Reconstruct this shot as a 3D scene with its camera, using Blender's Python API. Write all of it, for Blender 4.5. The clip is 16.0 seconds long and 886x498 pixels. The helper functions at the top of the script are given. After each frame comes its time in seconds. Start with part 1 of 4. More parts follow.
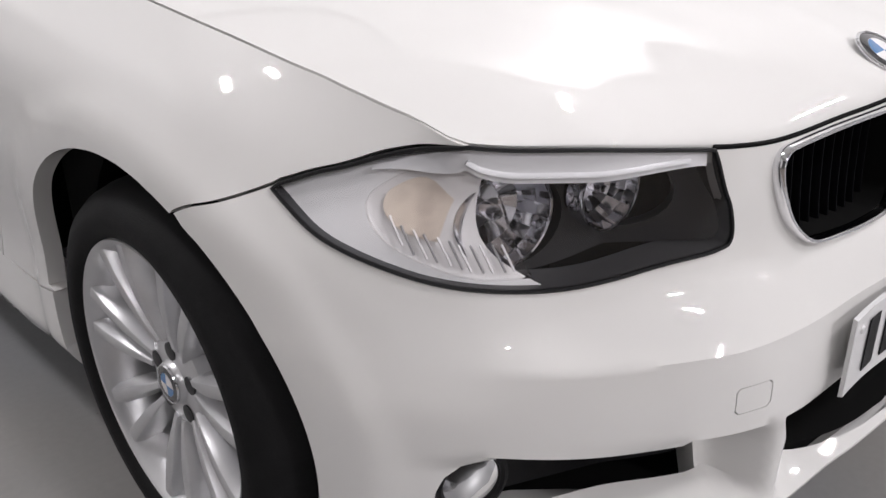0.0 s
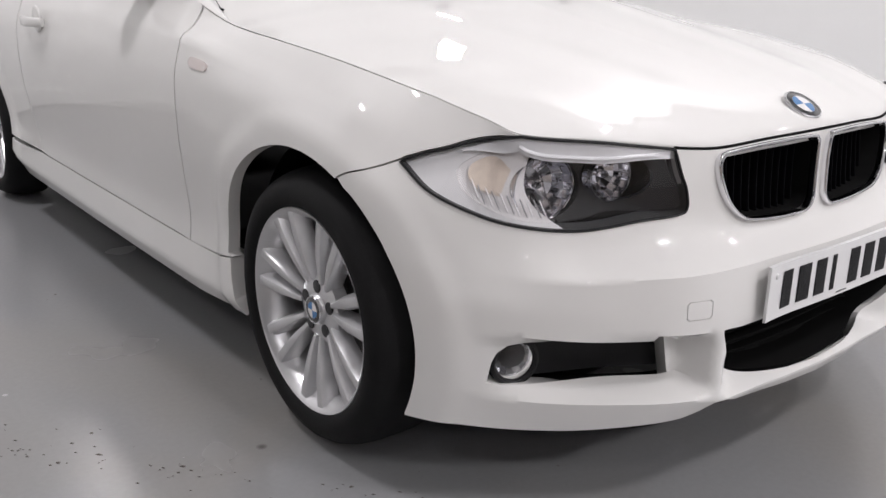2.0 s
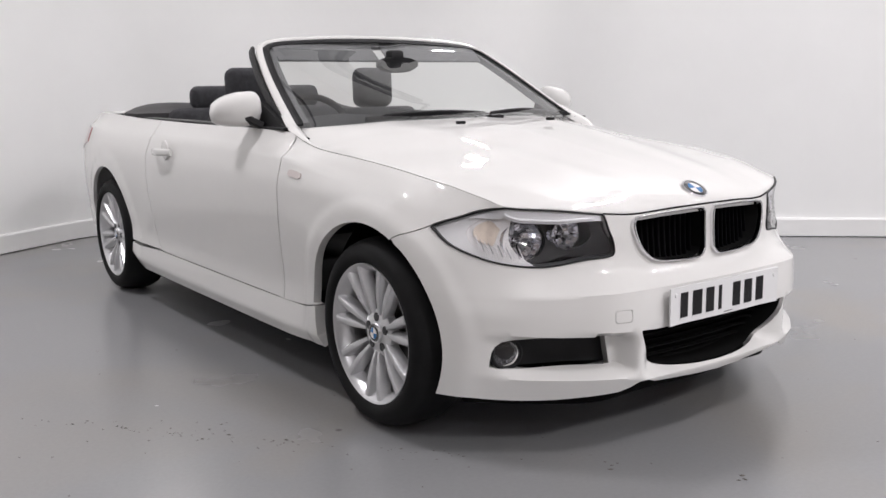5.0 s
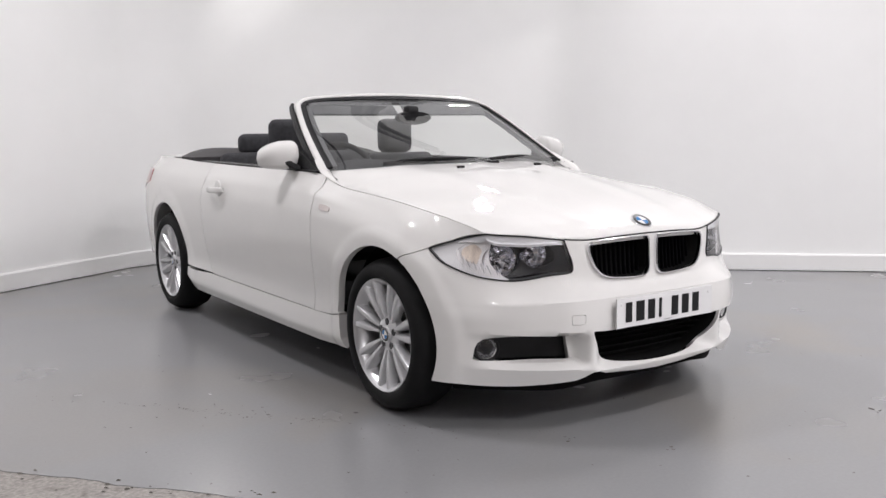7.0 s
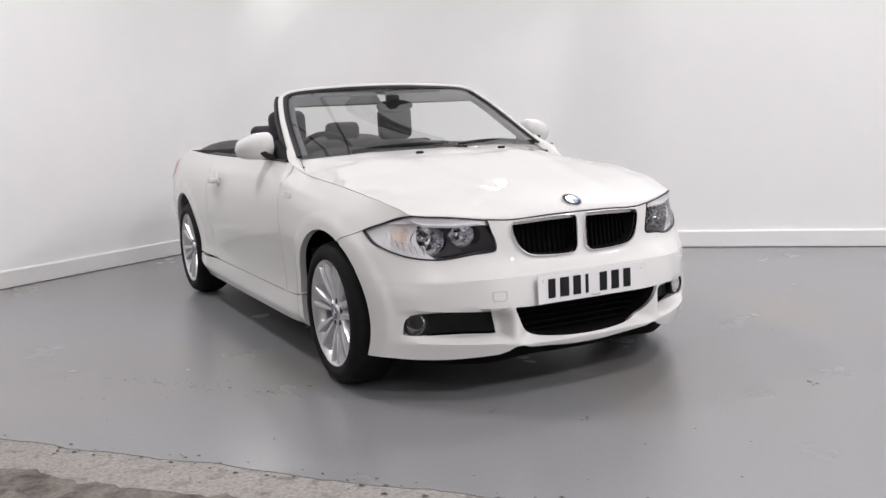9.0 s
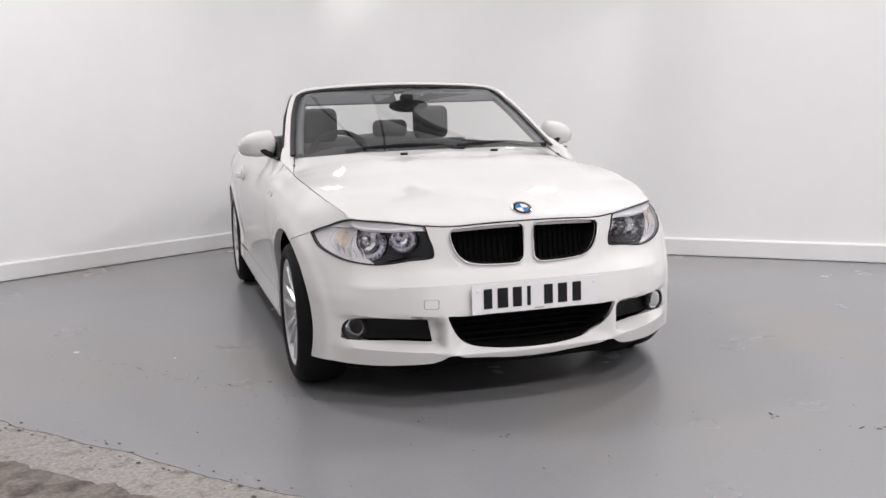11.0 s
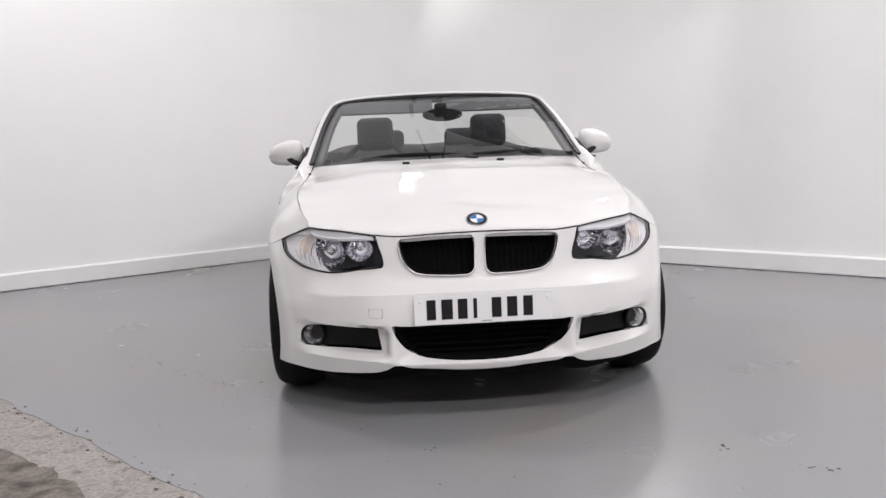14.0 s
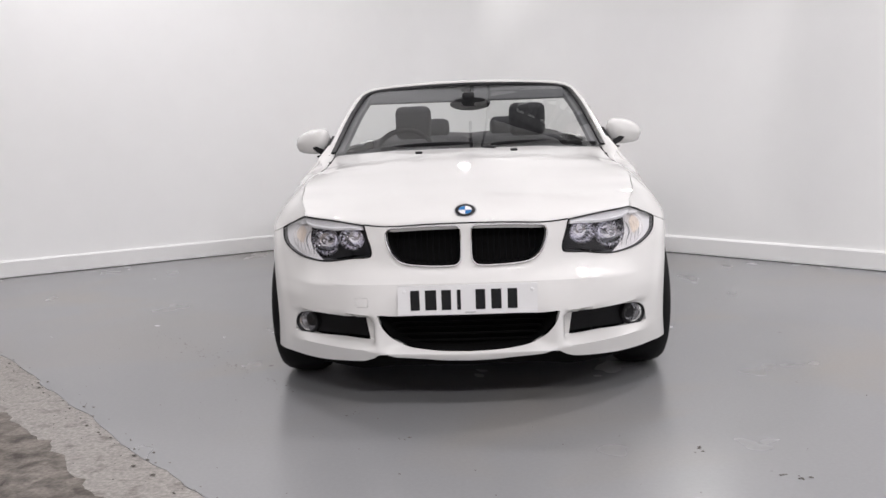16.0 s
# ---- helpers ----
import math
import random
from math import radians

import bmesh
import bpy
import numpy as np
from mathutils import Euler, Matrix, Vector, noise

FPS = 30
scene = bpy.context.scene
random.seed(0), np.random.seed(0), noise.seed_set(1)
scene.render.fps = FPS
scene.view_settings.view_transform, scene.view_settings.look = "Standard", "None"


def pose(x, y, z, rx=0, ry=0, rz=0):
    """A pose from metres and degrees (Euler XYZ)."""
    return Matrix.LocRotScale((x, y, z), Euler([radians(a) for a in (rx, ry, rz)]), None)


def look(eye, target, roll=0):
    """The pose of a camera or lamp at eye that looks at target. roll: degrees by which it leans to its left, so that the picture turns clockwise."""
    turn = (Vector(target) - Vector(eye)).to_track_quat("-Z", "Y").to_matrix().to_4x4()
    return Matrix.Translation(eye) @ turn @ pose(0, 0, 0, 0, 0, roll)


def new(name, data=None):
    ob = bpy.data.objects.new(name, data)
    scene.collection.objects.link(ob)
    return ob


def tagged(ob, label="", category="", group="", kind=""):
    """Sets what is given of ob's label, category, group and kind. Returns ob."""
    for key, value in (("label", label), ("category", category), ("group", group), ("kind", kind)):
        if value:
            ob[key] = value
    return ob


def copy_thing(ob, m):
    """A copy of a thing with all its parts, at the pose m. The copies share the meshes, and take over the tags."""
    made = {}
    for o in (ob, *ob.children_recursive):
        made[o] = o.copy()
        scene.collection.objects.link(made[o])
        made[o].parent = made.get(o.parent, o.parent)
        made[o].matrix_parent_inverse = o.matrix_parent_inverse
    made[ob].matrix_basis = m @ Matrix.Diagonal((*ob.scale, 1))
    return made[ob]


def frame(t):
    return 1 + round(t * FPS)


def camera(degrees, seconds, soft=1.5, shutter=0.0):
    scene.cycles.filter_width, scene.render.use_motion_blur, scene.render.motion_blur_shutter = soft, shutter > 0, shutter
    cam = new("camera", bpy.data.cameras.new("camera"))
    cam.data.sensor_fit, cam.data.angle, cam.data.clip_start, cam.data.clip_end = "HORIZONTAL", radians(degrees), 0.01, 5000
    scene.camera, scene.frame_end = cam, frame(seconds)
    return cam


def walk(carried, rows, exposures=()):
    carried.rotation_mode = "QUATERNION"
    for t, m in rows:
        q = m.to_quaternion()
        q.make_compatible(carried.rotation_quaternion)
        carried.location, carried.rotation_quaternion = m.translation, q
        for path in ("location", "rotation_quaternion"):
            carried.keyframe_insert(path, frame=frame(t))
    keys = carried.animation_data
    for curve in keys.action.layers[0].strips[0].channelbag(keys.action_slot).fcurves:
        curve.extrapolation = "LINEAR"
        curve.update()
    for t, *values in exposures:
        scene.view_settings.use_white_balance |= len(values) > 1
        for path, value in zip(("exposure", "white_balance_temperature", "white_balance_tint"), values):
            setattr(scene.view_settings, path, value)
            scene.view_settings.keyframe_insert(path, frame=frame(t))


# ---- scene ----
from mathutils.geometry import delaunay_2d_cdt

cam = camera(51.6, 16.0)
PATH = [
    (0, (-1.288, -1.103, 1.062), (-0.059, 0.221, 0.204), -0.5),
    (0.5, (-1.392, -1.221, 1.064), (-0.178, 0.149, 0.257), -0.6),
    (1, (-1.503, -1.339, 1.058), (-0.314, 0.082, 0.304), -0.5),
    (1.5, (-1.639, -1.498, 1.061), (-0.462, -0.032, 0.378), 0.2),
    (2, (-1.744, -1.62, 1.057), (-0.563, -0.131, 0.435), 0.8),
    (2.5, (-1.829, -1.771, 1.062), (-0.663, -0.25, 0.491), 0.5),
    (3, (-1.923, -1.924, 1.073), (-0.778, -0.366, 0.562), -0.4),
    (3.5, (-2.018, -2.025, 1.078), (-0.884, -0.447, 0.603), -0.5),
    (4, (-2.122, -2.158, 1.083), (-0.968, -0.58, 0.658), -0.2),
    (6.5, (-2.57, -2.933, 1.114), (-1.432, -1.312, 0.835), -0.6),
    (7, (-2.627, -3.122, 1.13), (-1.522, -1.476, 0.868), -0.6),
    (7.5, (-2.572, -3.261, 1.141), (-1.48, -1.605, 0.882), -1.5),
    (8, (-2.454, -3.455, 1.138), (-1.437, -1.754, 0.868), -1.2),
    (8.5, (-2.343, -3.56, 1.128), (-1.37, -1.835, 0.85), -2.3),
    (9, (-2.151, -3.629, 1.126), (-1.245, -1.87, 0.836), -2.6),
    (11.5, (-1.184, -3.943, 1.137), (-0.676, -2.03, 0.847), -1.7),
    (12, (-1.052, -3.968, 1.129), (-0.613, -2.038, 0.842), -1.9),
    (12.5, (-0.878, -4.003, 1.12), (-0.54, -2.051, 0.842), -2.1),
    (13, (-0.698, -4.094, 1.13), (-0.474, -2.126, 0.852), -1.8),
    (13.5, (-0.558, -4.09, 1.123), (-0.373, -2.115, 0.864), -1.9),
    (14, (-0.395, -4.069, 1.119), (-0.246, -2.092, 0.854), -2.2),
    (14.5, (-0.269, -4.017, 1.122), (-0.209, -2.041, 0.814), -1.9),
    (15, (-0.209, -4.038, 1.117), (-0.184, -2.063, 0.806), -1.3),
    (15.5, (-0.128, -4.033, 1.12), (-0.149, -2.057, 0.812), -2.1),
    (16, (0.056, -4.08, 1.122), (-0.027, -2.102, 0.835), -2.1),
]
walk(cam, [(t, look(eye, target, roll)) for t, eye, target, roll in PATH],
     [(0, .09), (2, .10), (4, .12), (7, .18), (9, .16), (12, .15), (16, .11)])

# ---------------- light ----------------
world = bpy.data.worlds.new("hall_air")
world.use_nodes = True
world.node_tree.nodes["Background"].inputs[0].default_value = (0.75, 0.8, 0.9, 1)
world.node_tree.nodes["Background"].inputs[1].default_value = 0.12
scene.world = world


def panel_lamp(name, x, y, z, sx, sy, watts, turn=0.0, colour=(1.0, 0.966, 1.0)):
    data = bpy.data.lights.new(name, "AREA")
    data.shape, data.size, data.size_y, data.energy, data.color = "RECTANGLE", sx, sy, watts, colour
    ob = new(name, data)
    ob.matrix_world = pose(x, y, z, 0, 0, turn)
    return ob


# ---------------- materials ----------------
def material(name, colour, rough=0.5, metal=0.0, vary=0.0, scale=8.0, bump=0.0, bump_scale=60.0, coat=0.0, **extra):
    """A principled material whose colour and roughness vary at two scales, with fine relief."""
    m = bpy.data.materials.new(name)
    m.use_nodes = True
    nt = m.node_tree
    b = nt.nodes["Principled BSDF"]
    b.inputs["Base Color"].default_value = (*colour, 1)
    b.inputs["Roughness"].default_value = rough
    b.inputs["Metallic"].default_value = metal
    b.inputs["Coat Weight"].default_value = coat
    b.inputs["Coat Roughness"].default_value = 0.03
    for key, value in extra.items():
        b.inputs[key.replace("_", " ")].default_value = value
    tc = nt.nodes.new("ShaderNodeTexCoord")
    if vary:
        n1, n2 = nt.nodes.new("ShaderNodeTexNoise"), nt.nodes.new("ShaderNodeTexNoise")
        n1.inputs["Scale"].default_value, n2.inputs["Scale"].default_value = scale, scale * 9
        n1.inputs["Detail"].default_value = n2.inputs["Detail"].default_value = 4
        add = nt.nodes.new("ShaderNodeMath")
        add.operation = "MULTIPLY_ADD"
        add.inputs[1].default_value = 0.4
        ramp = nt.nodes.new("ShaderNodeValToRGB")
        ramp.color_ramp.elements[0].position, ramp.color_ramp.elements[1].position = 0.45, 0.95
        ramp.color_ramp.elements[0].color = (*[c * (1 - vary) for c in colour], 1)
        ramp.color_ramp.elements[1].color = (*[min(1, c * (1 + vary)) for c in colour], 1)
        for n in (n1, n2):
            nt.links.new(tc.outputs["Object"], n.inputs["Vector"])
        nt.links.new(n2.outputs["Fac"], add.inputs[0])
        nt.links.new(n1.outputs["Fac"], add.inputs[2])
        nt.links.new(add.outputs[0], ramp.inputs[0])
        nt.links.new(ramp.outputs[0], b.inputs["Base Color"])
    if bump:
        n3 = nt.nodes.new("ShaderNodeTexNoise")
        n3.inputs["Scale"].default_value, n3.inputs["Detail"].default_value = bump_scale, 5
        bp = nt.nodes.new("ShaderNodeBump")
        bp.inputs["Strength"].default_value, bp.inputs["Distance"].default_value = bump, 0.01
        nt.links.new(tc.outputs["Object"], n3.inputs["Vector"])
        nt.links.new(n3.outputs["Fac"], bp.inputs["Height"])
        nt.links.new(bp.outputs[0], b.inputs["Normal"])
    return m


PAINT = material("white_car_paint", (0.745, 0.738, 0.72), 0.7, coat=1.0, Specular_IOR_Level=.15, vary=0.012, scale=3)
BLACK = material("black_plastic", (0.007, 0.007, 0.008), 0.5, Specular_IOR_Level=0.3, vary=0.2, scale=20, bump=0.15, bump_scale=400)
VOID = material("dark_cavity", (0.005, 0.005, 0.005), 0.8, Specular_IOR_Level=0.1)
RUBBER = material("tyre_rubber", (0.007, 0.007, 0.0075), 0.7, Specular_IOR_Level=0.2, vary=0.25, scale=14, bump=0.12, bump_scale=300)
ALLOY = material("silver_alloy", (0.66, 0.66, 0.67), 0.32, 0.7, vary=0.05, scale=10)
CHROME = material("chrome", (0.80, 0.80, 0.82), 0.06, 1.0)
WALL = material("white_wall_paint", (0.88, 0.884, 0.874), 0.6, vary=0.02, scale=0.6, bump=0.05, bump_scale=25)
SKIRT = material("white_gloss_wood", (0.82, 0.82, 0.81), 0.35, vary=0.02, scale=2)
CLOTH = material("black_seat_cloth", (0.048, 0.048, 0.052), 0.9, Specular_IOR_Level=0.25, vary=0.25, scale=30, bump=0.3, bump_scale=500)


def glass_material(name, tint=(1, 1, 1), rough=0.0, ior=1.5):
    m = bpy.data.materials.new(name)
    m.use_nodes = True
    nt = m.node_tree
    nt.nodes.clear()
    out = nt.nodes.new("ShaderNodeOutputMaterial")
    clear, gloss, mix, fres = (nt.nodes.new("ShaderNode" + k) for k in ("BsdfTransparent", "BsdfGlossy", "MixShader", "Fresnel"))
    clear.inputs[0].default_value = (*tint, 1)
    gloss.inputs["Roughness"].default_value = rough
    fres.inputs[0].default_value = ior
    nt.links.new(fres.outputs[0], mix.inputs[0])
    nt.links.new(clear.outputs[0], mix.inputs[1])
    nt.links.new(gloss.outputs[0], mix.inputs[2])
    nt.links.new(mix.outputs[0], out.inputs[0])
    return m


GLASS = glass_material("windscreen_glass", (0.975, 1.0, 0.985), ior=2.4)
LENS = glass_material("lamp_lens", (0.97, 0.97, 0.98))


# ---------------- mesh tools ----------------
def part(name, bm, mat, parent=None, label="", sharp=40, flat=False):
    me = bpy.data.meshes.new(name)
    bm.to_mesh(me)
    bm.free()
    if not flat:
        me.polygons.foreach_set("use_smooth", [True] * len(me.polygons))
        me.set_sharp_from_angle(angle=radians(sharp))
    me.materials.append(mat)
    ob = new(name, me)
    ob.parent = parent
    if label:
        tagged(ob, label)
    return ob


def box(bm, cx, cy, cz, sx, sy, sz, bevel=0.0, m=None, seg=2):
    r = bmesh.ops.create_cube(bm, size=1, matrix=Matrix.Translation((cx, cy, cz)) @ Matrix.Diagonal((sx, sy, sz, 1)))
    vs = r["verts"]
    if bevel:
        es = list({e for v in vs for e in v.link_edges})
        r2 = bmesh.ops.bevel(bm, geom=es, offset=bevel, segments=seg, profile=0.5, affect="EDGES")
        vs = list({v for f in r2["faces"] for v in f.verts} | {v for v in vs if v.is_valid})
    if m is not None:
        bmesh.ops.transform(bm, matrix=m, verts=vs)
    return vs


def pchip(xs, ys, x):
    """Monotone cubic through the keys (xs rising), vectorised."""
    xs, ys, x = (np.asarray(a, float) for a in (xs, ys, x))
    h, dl = np.diff(xs), np.diff(ys) / np.diff(xs)
    d = np.zeros(len(xs))
    for i in range(1, len(xs) - 1):
        if dl[i - 1] * dl[i] > 0:
            w1, w2 = 2 * h[i] + h[i - 1], h[i] + 2 * h[i - 1]
            d[i] = (w1 + w2) / (w1 / dl[i - 1] + w2 / dl[i])
    d[0], d[-1] = dl[0], dl[-1]
    k = np.clip(np.searchsorted(xs, x) - 1, 0, len(xs) - 2)
    t = np.clip((x - xs[k]) / h[k], 0, 1)
    return ((1 + 2 * t) * (1 - t) ** 2 * ys[k] + t * (1 - t) ** 2 * h[k] * d[k]
            + t * t * (3 - 2 * t) * ys[k + 1] + t * t * (t - 1) * h[k] * d[k + 1])


def spline(pts, n=12, closed=False):
    """Centripetal-like Catmull-Rom through points of any dimension."""
    p = [np.asarray(q, float) for q in pts]
    m = len(p)
    out = []
    for i in range(m if closed else m - 1):
        if closed:
            a, b, c, d = p[i - 1], p[i], p[(i + 1) % m], p[(i + 2) % m]
        else:
            b, c = p[i], p[i + 1]
            a = p[i - 1] if i else 2 * b - c
            d = p[i + 2] if i + 2 < m else 2 * c - b
        for k in range(n):
            t = k / n
            out.append(0.5 * (2 * b + (c - a) * t + (2 * a - 5 * b + 4 * c - d) * t * t + (3 * b - a - 3 * c + d) * t ** 3))
    if not closed:
        out.append(p[-1])
    return np.array(out)


def smooth(a, b, x):
    t = np.clip((x - a) / (b - a), 0, 1)
    return t * t * (3 - 2 * t)


def sweep(bm, path, section, side, closed=False, cap=True):
    """Sweeps a closed 2D section along a path; side(i) gives the section's first axis there."""
    path = [Vector(p) for p in path]
    n, k = len(path), 0
    rings = []
    for i, p in enumerate(path):
        a = path[i - 1] if (i or closed) else p
        b = path[(i + 1) % n] if (i + 1 < n or closed) else p
        t = (b - a).normalized()
        u = Vector(side(i))
        u = (u - t * u.dot(t)).normalized()
        w = t.cross(u)
        sec = section(i / max(1, n - 1)) if callable(section) else section
        rings.append([bm.verts.new(p + u * q[0] + w * q[1]) for q in sec])
        k = len(sec)
    for i in range(n if closed else n - 1):
        r, s = rings[i], rings[(i + 1) % n]
        for j in range(k):
            bm.faces.new((r[j], r[(j + 1) % k], s[(j + 1) % k], s[j]))
    if cap and not closed:
        bm.faces.new(rings[0][::-1])
        bm.faces.new(rings[-1])
    return rings


def round_section(w, h, r=0.3, n=16):
    """A rounded rectangle of width w and height h; r shapes it from square to oval."""
    e = 2 / max(0.12, r)
    out = []
    for i in range(n):
        a = 2 * math.pi * (i + 0.5) / n
        c, s = math.cos(a), math.sin(a)
        out.append((0.5 * w * math.copysign(abs(c) ** (2 / e), c), 0.5 * h * math.copysign(abs(s) ** (2 / e), s)))
    return out


def lathe(bm, profile, n=48, m=None, close=False):
    """Turns a profile of (radius, x) round the x axis."""
    rings = []
    for r, x in profile:
        rings.append([bm.verts.new((x, r * math.cos(2 * math.pi * i / n), r * math.sin(2 * math.pi * i / n))) for i in range(n)])
    for a, b in zip(rings, rings[1:] + (rings[:1] if close else [])):
        for i in range(n):
            bm.faces.new((a[i], a[(i + 1) % n], b[(i + 1) % n], b[i]))
    vs = [v for r in rings for v in r]
    if m is not None:
        bmesh.ops.transform(bm, matrix=m, verts=vs)
    return rings


def inside(poly, pts):
    x, y = pts[:, 0], pts[:, 1]
    res = np.zeros(len(pts), bool)
    for (x1, y1), (x2, y2) in zip(poly, np.roll(poly, -1, axis=0)):
        c = (y1 > y) != (y2 > y)
        res ^= c & (x < (x2 - x1) * (y - y1) / (y2 - y1 + 1e-15) + x1)
    return res


def resample(poly, step):
    out = []
    for a, b in zip(poly, np.roll(poly, -1, axis=0)):
        n = max(1, int(round(np.hypot(*(b - a)) / step)))
        out += [a + (b - a) * k / n for k in range(n)]
    return np.array(out)


def near(poly, pts, r):
    """Which points lie nearer than r to the outline."""
    hit = np.zeros(len(pts), bool)
    for a, b in zip(poly, np.roll(poly, -1, axis=0)):
        ab = b - a
        t = np.clip(((pts - a) @ ab) / max(1e-12, ab @ ab), 0, 1)
        hit |= np.hypot(*(pts - a - t[:, None] * ab).T) < r
    return hit


def patch(surface, outline, holes=(), step=0.014, flange=0.02, hole_flange=0.03, flip=False, lift=0.0):
    """A curved panel: the outline and its holes lie in the surface's own coordinates; its rims turn inwards."""
    loops = [resample(np.asarray(o, float), step * 0.7) for o in (outline, *holes)]
    lo, hi = loops[0].min(0), loops[0].max(0)
    gx, gy = np.meshgrid(np.arange(lo[0] + step / 2, hi[0], step), np.arange(lo[1] + step / 2, hi[1], step))
    gx = gx + np.where((np.arange(gx.shape[0]) % 2)[:, None] == 1, step / 2, 0)
    grid = np.stack([gx.ravel(), gy.ravel()], 1)
    keep = inside(loops[0], grid)
    for h in loops[1:]:
        keep &= ~inside(h, grid)
    grid = grid[keep]
    for o in loops:
        grid = grid[~near(o, grid, step * 0.45)]
    pts, edges = [], []
    for o in loops:
        k = len(pts)
        pts += [Vector(p) for p in o]
        edges += [(k + i, k + (i + 1) % len(o)) for i in range(len(o))]
    pts += [Vector(p) for p in grid]
    vs, _, fs, *_ = delaunay_2d_cdt(pts, edges, [], 0, 1e-6)
    vs = np.array([tuple(v) for v in vs])
    cen = np.array([vs[list(f)].mean(0) for f in fs])
    ok = inside(loops[0], cen)
    for h in loops[1:]:
        ok &= ~inside(h, cen)
    p3 = surface(vs[:, 0], vs[:, 1], lift)
    e = 0.002
    du = surface(vs[:, 0] + e, vs[:, 1], lift) - surface(vs[:, 0] - e, vs[:, 1], lift)
    dv = surface(vs[:, 0], vs[:, 1] + e, lift) - surface(vs[:, 0], vs[:, 1] - e, lift)
    nn = np.cross(du, dv)
    nn /= np.linalg.norm(nn, axis=1)[:, None] + 1e-12
    if flip:
        nn = -nn
    bm = bmesh.new()
    bv = [bm.verts.new(p) for p in p3]
    for f, good in zip(fs, ok):
        if good:
            f = list(f)
            a, b, c = vs[f[0]], vs[f[1]], vs[f[2]]
            area = (b[0] - a[0]) * (c[1] - a[1]) - (b[1] - a[1]) * (c[0] - a[0])
            if (area < 0) != flip:
                f.reverse()
            try:
                bm.faces.new([bv[i] for i in f])
            except ValueError:
                pass
    # rims
    hole_v = np.zeros(len(vs), bool)
    for h in loops[1:]:
        hole_v |= near(h, vs, 1e-4)
    index = {v: i for i, v in enumerate(bv)}
    low = {}
    for ed in [x for x in bm.edges if len(x.link_faces) == 1]:
        a, b = ed.verts
        f = ed.link_faces[0]
        order = [l.vert for l in f.loops]
        i = order.index(a)
        if order[(i + 1) % len(order)] != b:
            a, b = b, a
        q = []
        for v in (a, b):
            i = index[v]
            depth = hole_flange if hole_v[i] else flange
            if depth and v not in low:
                low[v] = bm.verts.new(Vector(p3[i]) - Vector(nn[i]) * depth)
            q.append(low.get(v))
        if all(q):
            bm.faces.new((b, a, q[0], q[1]))
    for v in [v for v in bm.verts if not v.link_faces]:
        bm.verts.remove(v)
    return bm


# ---------------- the setting ----------------
CORNER = Vector((-0.26, 4.80, 0))
LEFT_DIR = Vector((-0.861, -0.508, 0)).normalized()
RIGHT_DIR = Vector((0.729, -0.685, 0)).normalized()


def wall_slab(name, a, d, length, height, thick, outward, mat, z0=0.0, kind_label=""):
    bm = bmesh.new()
    o = Vector(outward).normalized() * thick
    q = [a, a + d * length, a + d * length + o, a + o]
    lo = [bm.verts.new((p.x, p.y, z0)) for p in q]
    hi = [bm.verts.new((p.x, p.y, z0 + height)) for p in q]
    bm.faces.new(lo[::-1])
    bm.faces.new(hi)
    for i in range(4):
        bm.faces.new((lo[i], lo[(i + 1) % 4], hi[(i + 1) % 4], hi[i]))
    bmesh.ops.recalc_face_normals(bm, faces=bm.faces)
    ob = part(name, bm, mat, flat=True)
    return tagged(ob, kind_label, "wall", kind="structure")


def floor_sheet(name, pts, mat, label, z=0.0, thick=0.12):
    bm = bmesh.new()
    top = [bm.verts.new((x, y, z)) for x, y in pts]
    low = [bm.verts.new((x, y, z - thick)) for x, y in pts]
    bm.faces.new(top)
    bm.faces.new(low[::-1])
    n = len(pts)
    for i in range(n):
        bm.faces.new((top[i], low[i], low[(i + 1) % n], top[(i + 1) % n]))
    bmesh.ops.recalc_face_normals(bm, faces=bm.faces)
    return tagged(part(name, bm, mat, flat=True), label, "floor", kind="structure")


E_DIR = Vector((0.655, -0.756, 0)).normalized()      # the paint's edge on the floor
E_AT = Vector((-1.45, -0.72, 0))
E_OUT = Vector((-E_DIR.y, E_DIR.x, 0)) * -1           # towards the bare concrete
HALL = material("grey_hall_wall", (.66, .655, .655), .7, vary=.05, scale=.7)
# near-black tone for an unseen wall, to darken the car's right side
HALL_SHADING = material("shading_hall_wall", (.11, .11, .115), .7, vary=.15, scale=.7)
CEIL = material("pale_roof_sheet", (0.84, 0.84, 0.84), 0.7, vary=0.04, scale=1.0)
STEEL = material("dark_painted_steel", (0.03, 0.03, 0.032), 0.5, vary=0.2, scale=6)



def floor_material(name, base, worn, stain, rough, stain_at, bump, speck, stain_scale=1.2, detail=10, gloss=(.08, .14), grain_span=.11):
    """Painted or bare concrete: broad worn patches, stains with edges, dark specks and fine relief."""
    m = bpy.data.materials.new(name)
    m.use_nodes = True
    nt = m.node_tree
    b = nt.nodes["Principled BSDF"]
    tc = nt.nodes.new("ShaderNodeTexCoord")

    def noise_node(scale, detail, dist=0.0):
        n = nt.nodes.new("ShaderNodeTexNoise")
        n.inputs["Scale"].default_value, n.inputs["Detail"].default_value, n.inputs["Distortion"].default_value = scale, detail, dist
        nt.links.new(tc.outputs["Object"], n.inputs["Vector"])
        return n

    def ramp(src, lo, hi, c0=(0, 0, 0, 1), c1=(1, 1, 1, 1)):
        r = nt.nodes.new("ShaderNodeValToRGB")
        r.color_ramp.elements[0].position, r.color_ramp.elements[1].position = lo, hi
        r.color_ramp.elements[0].color, r.color_ramp.elements[1].color = c0, c1
        nt.links.new(src, r.inputs[0])
        return r

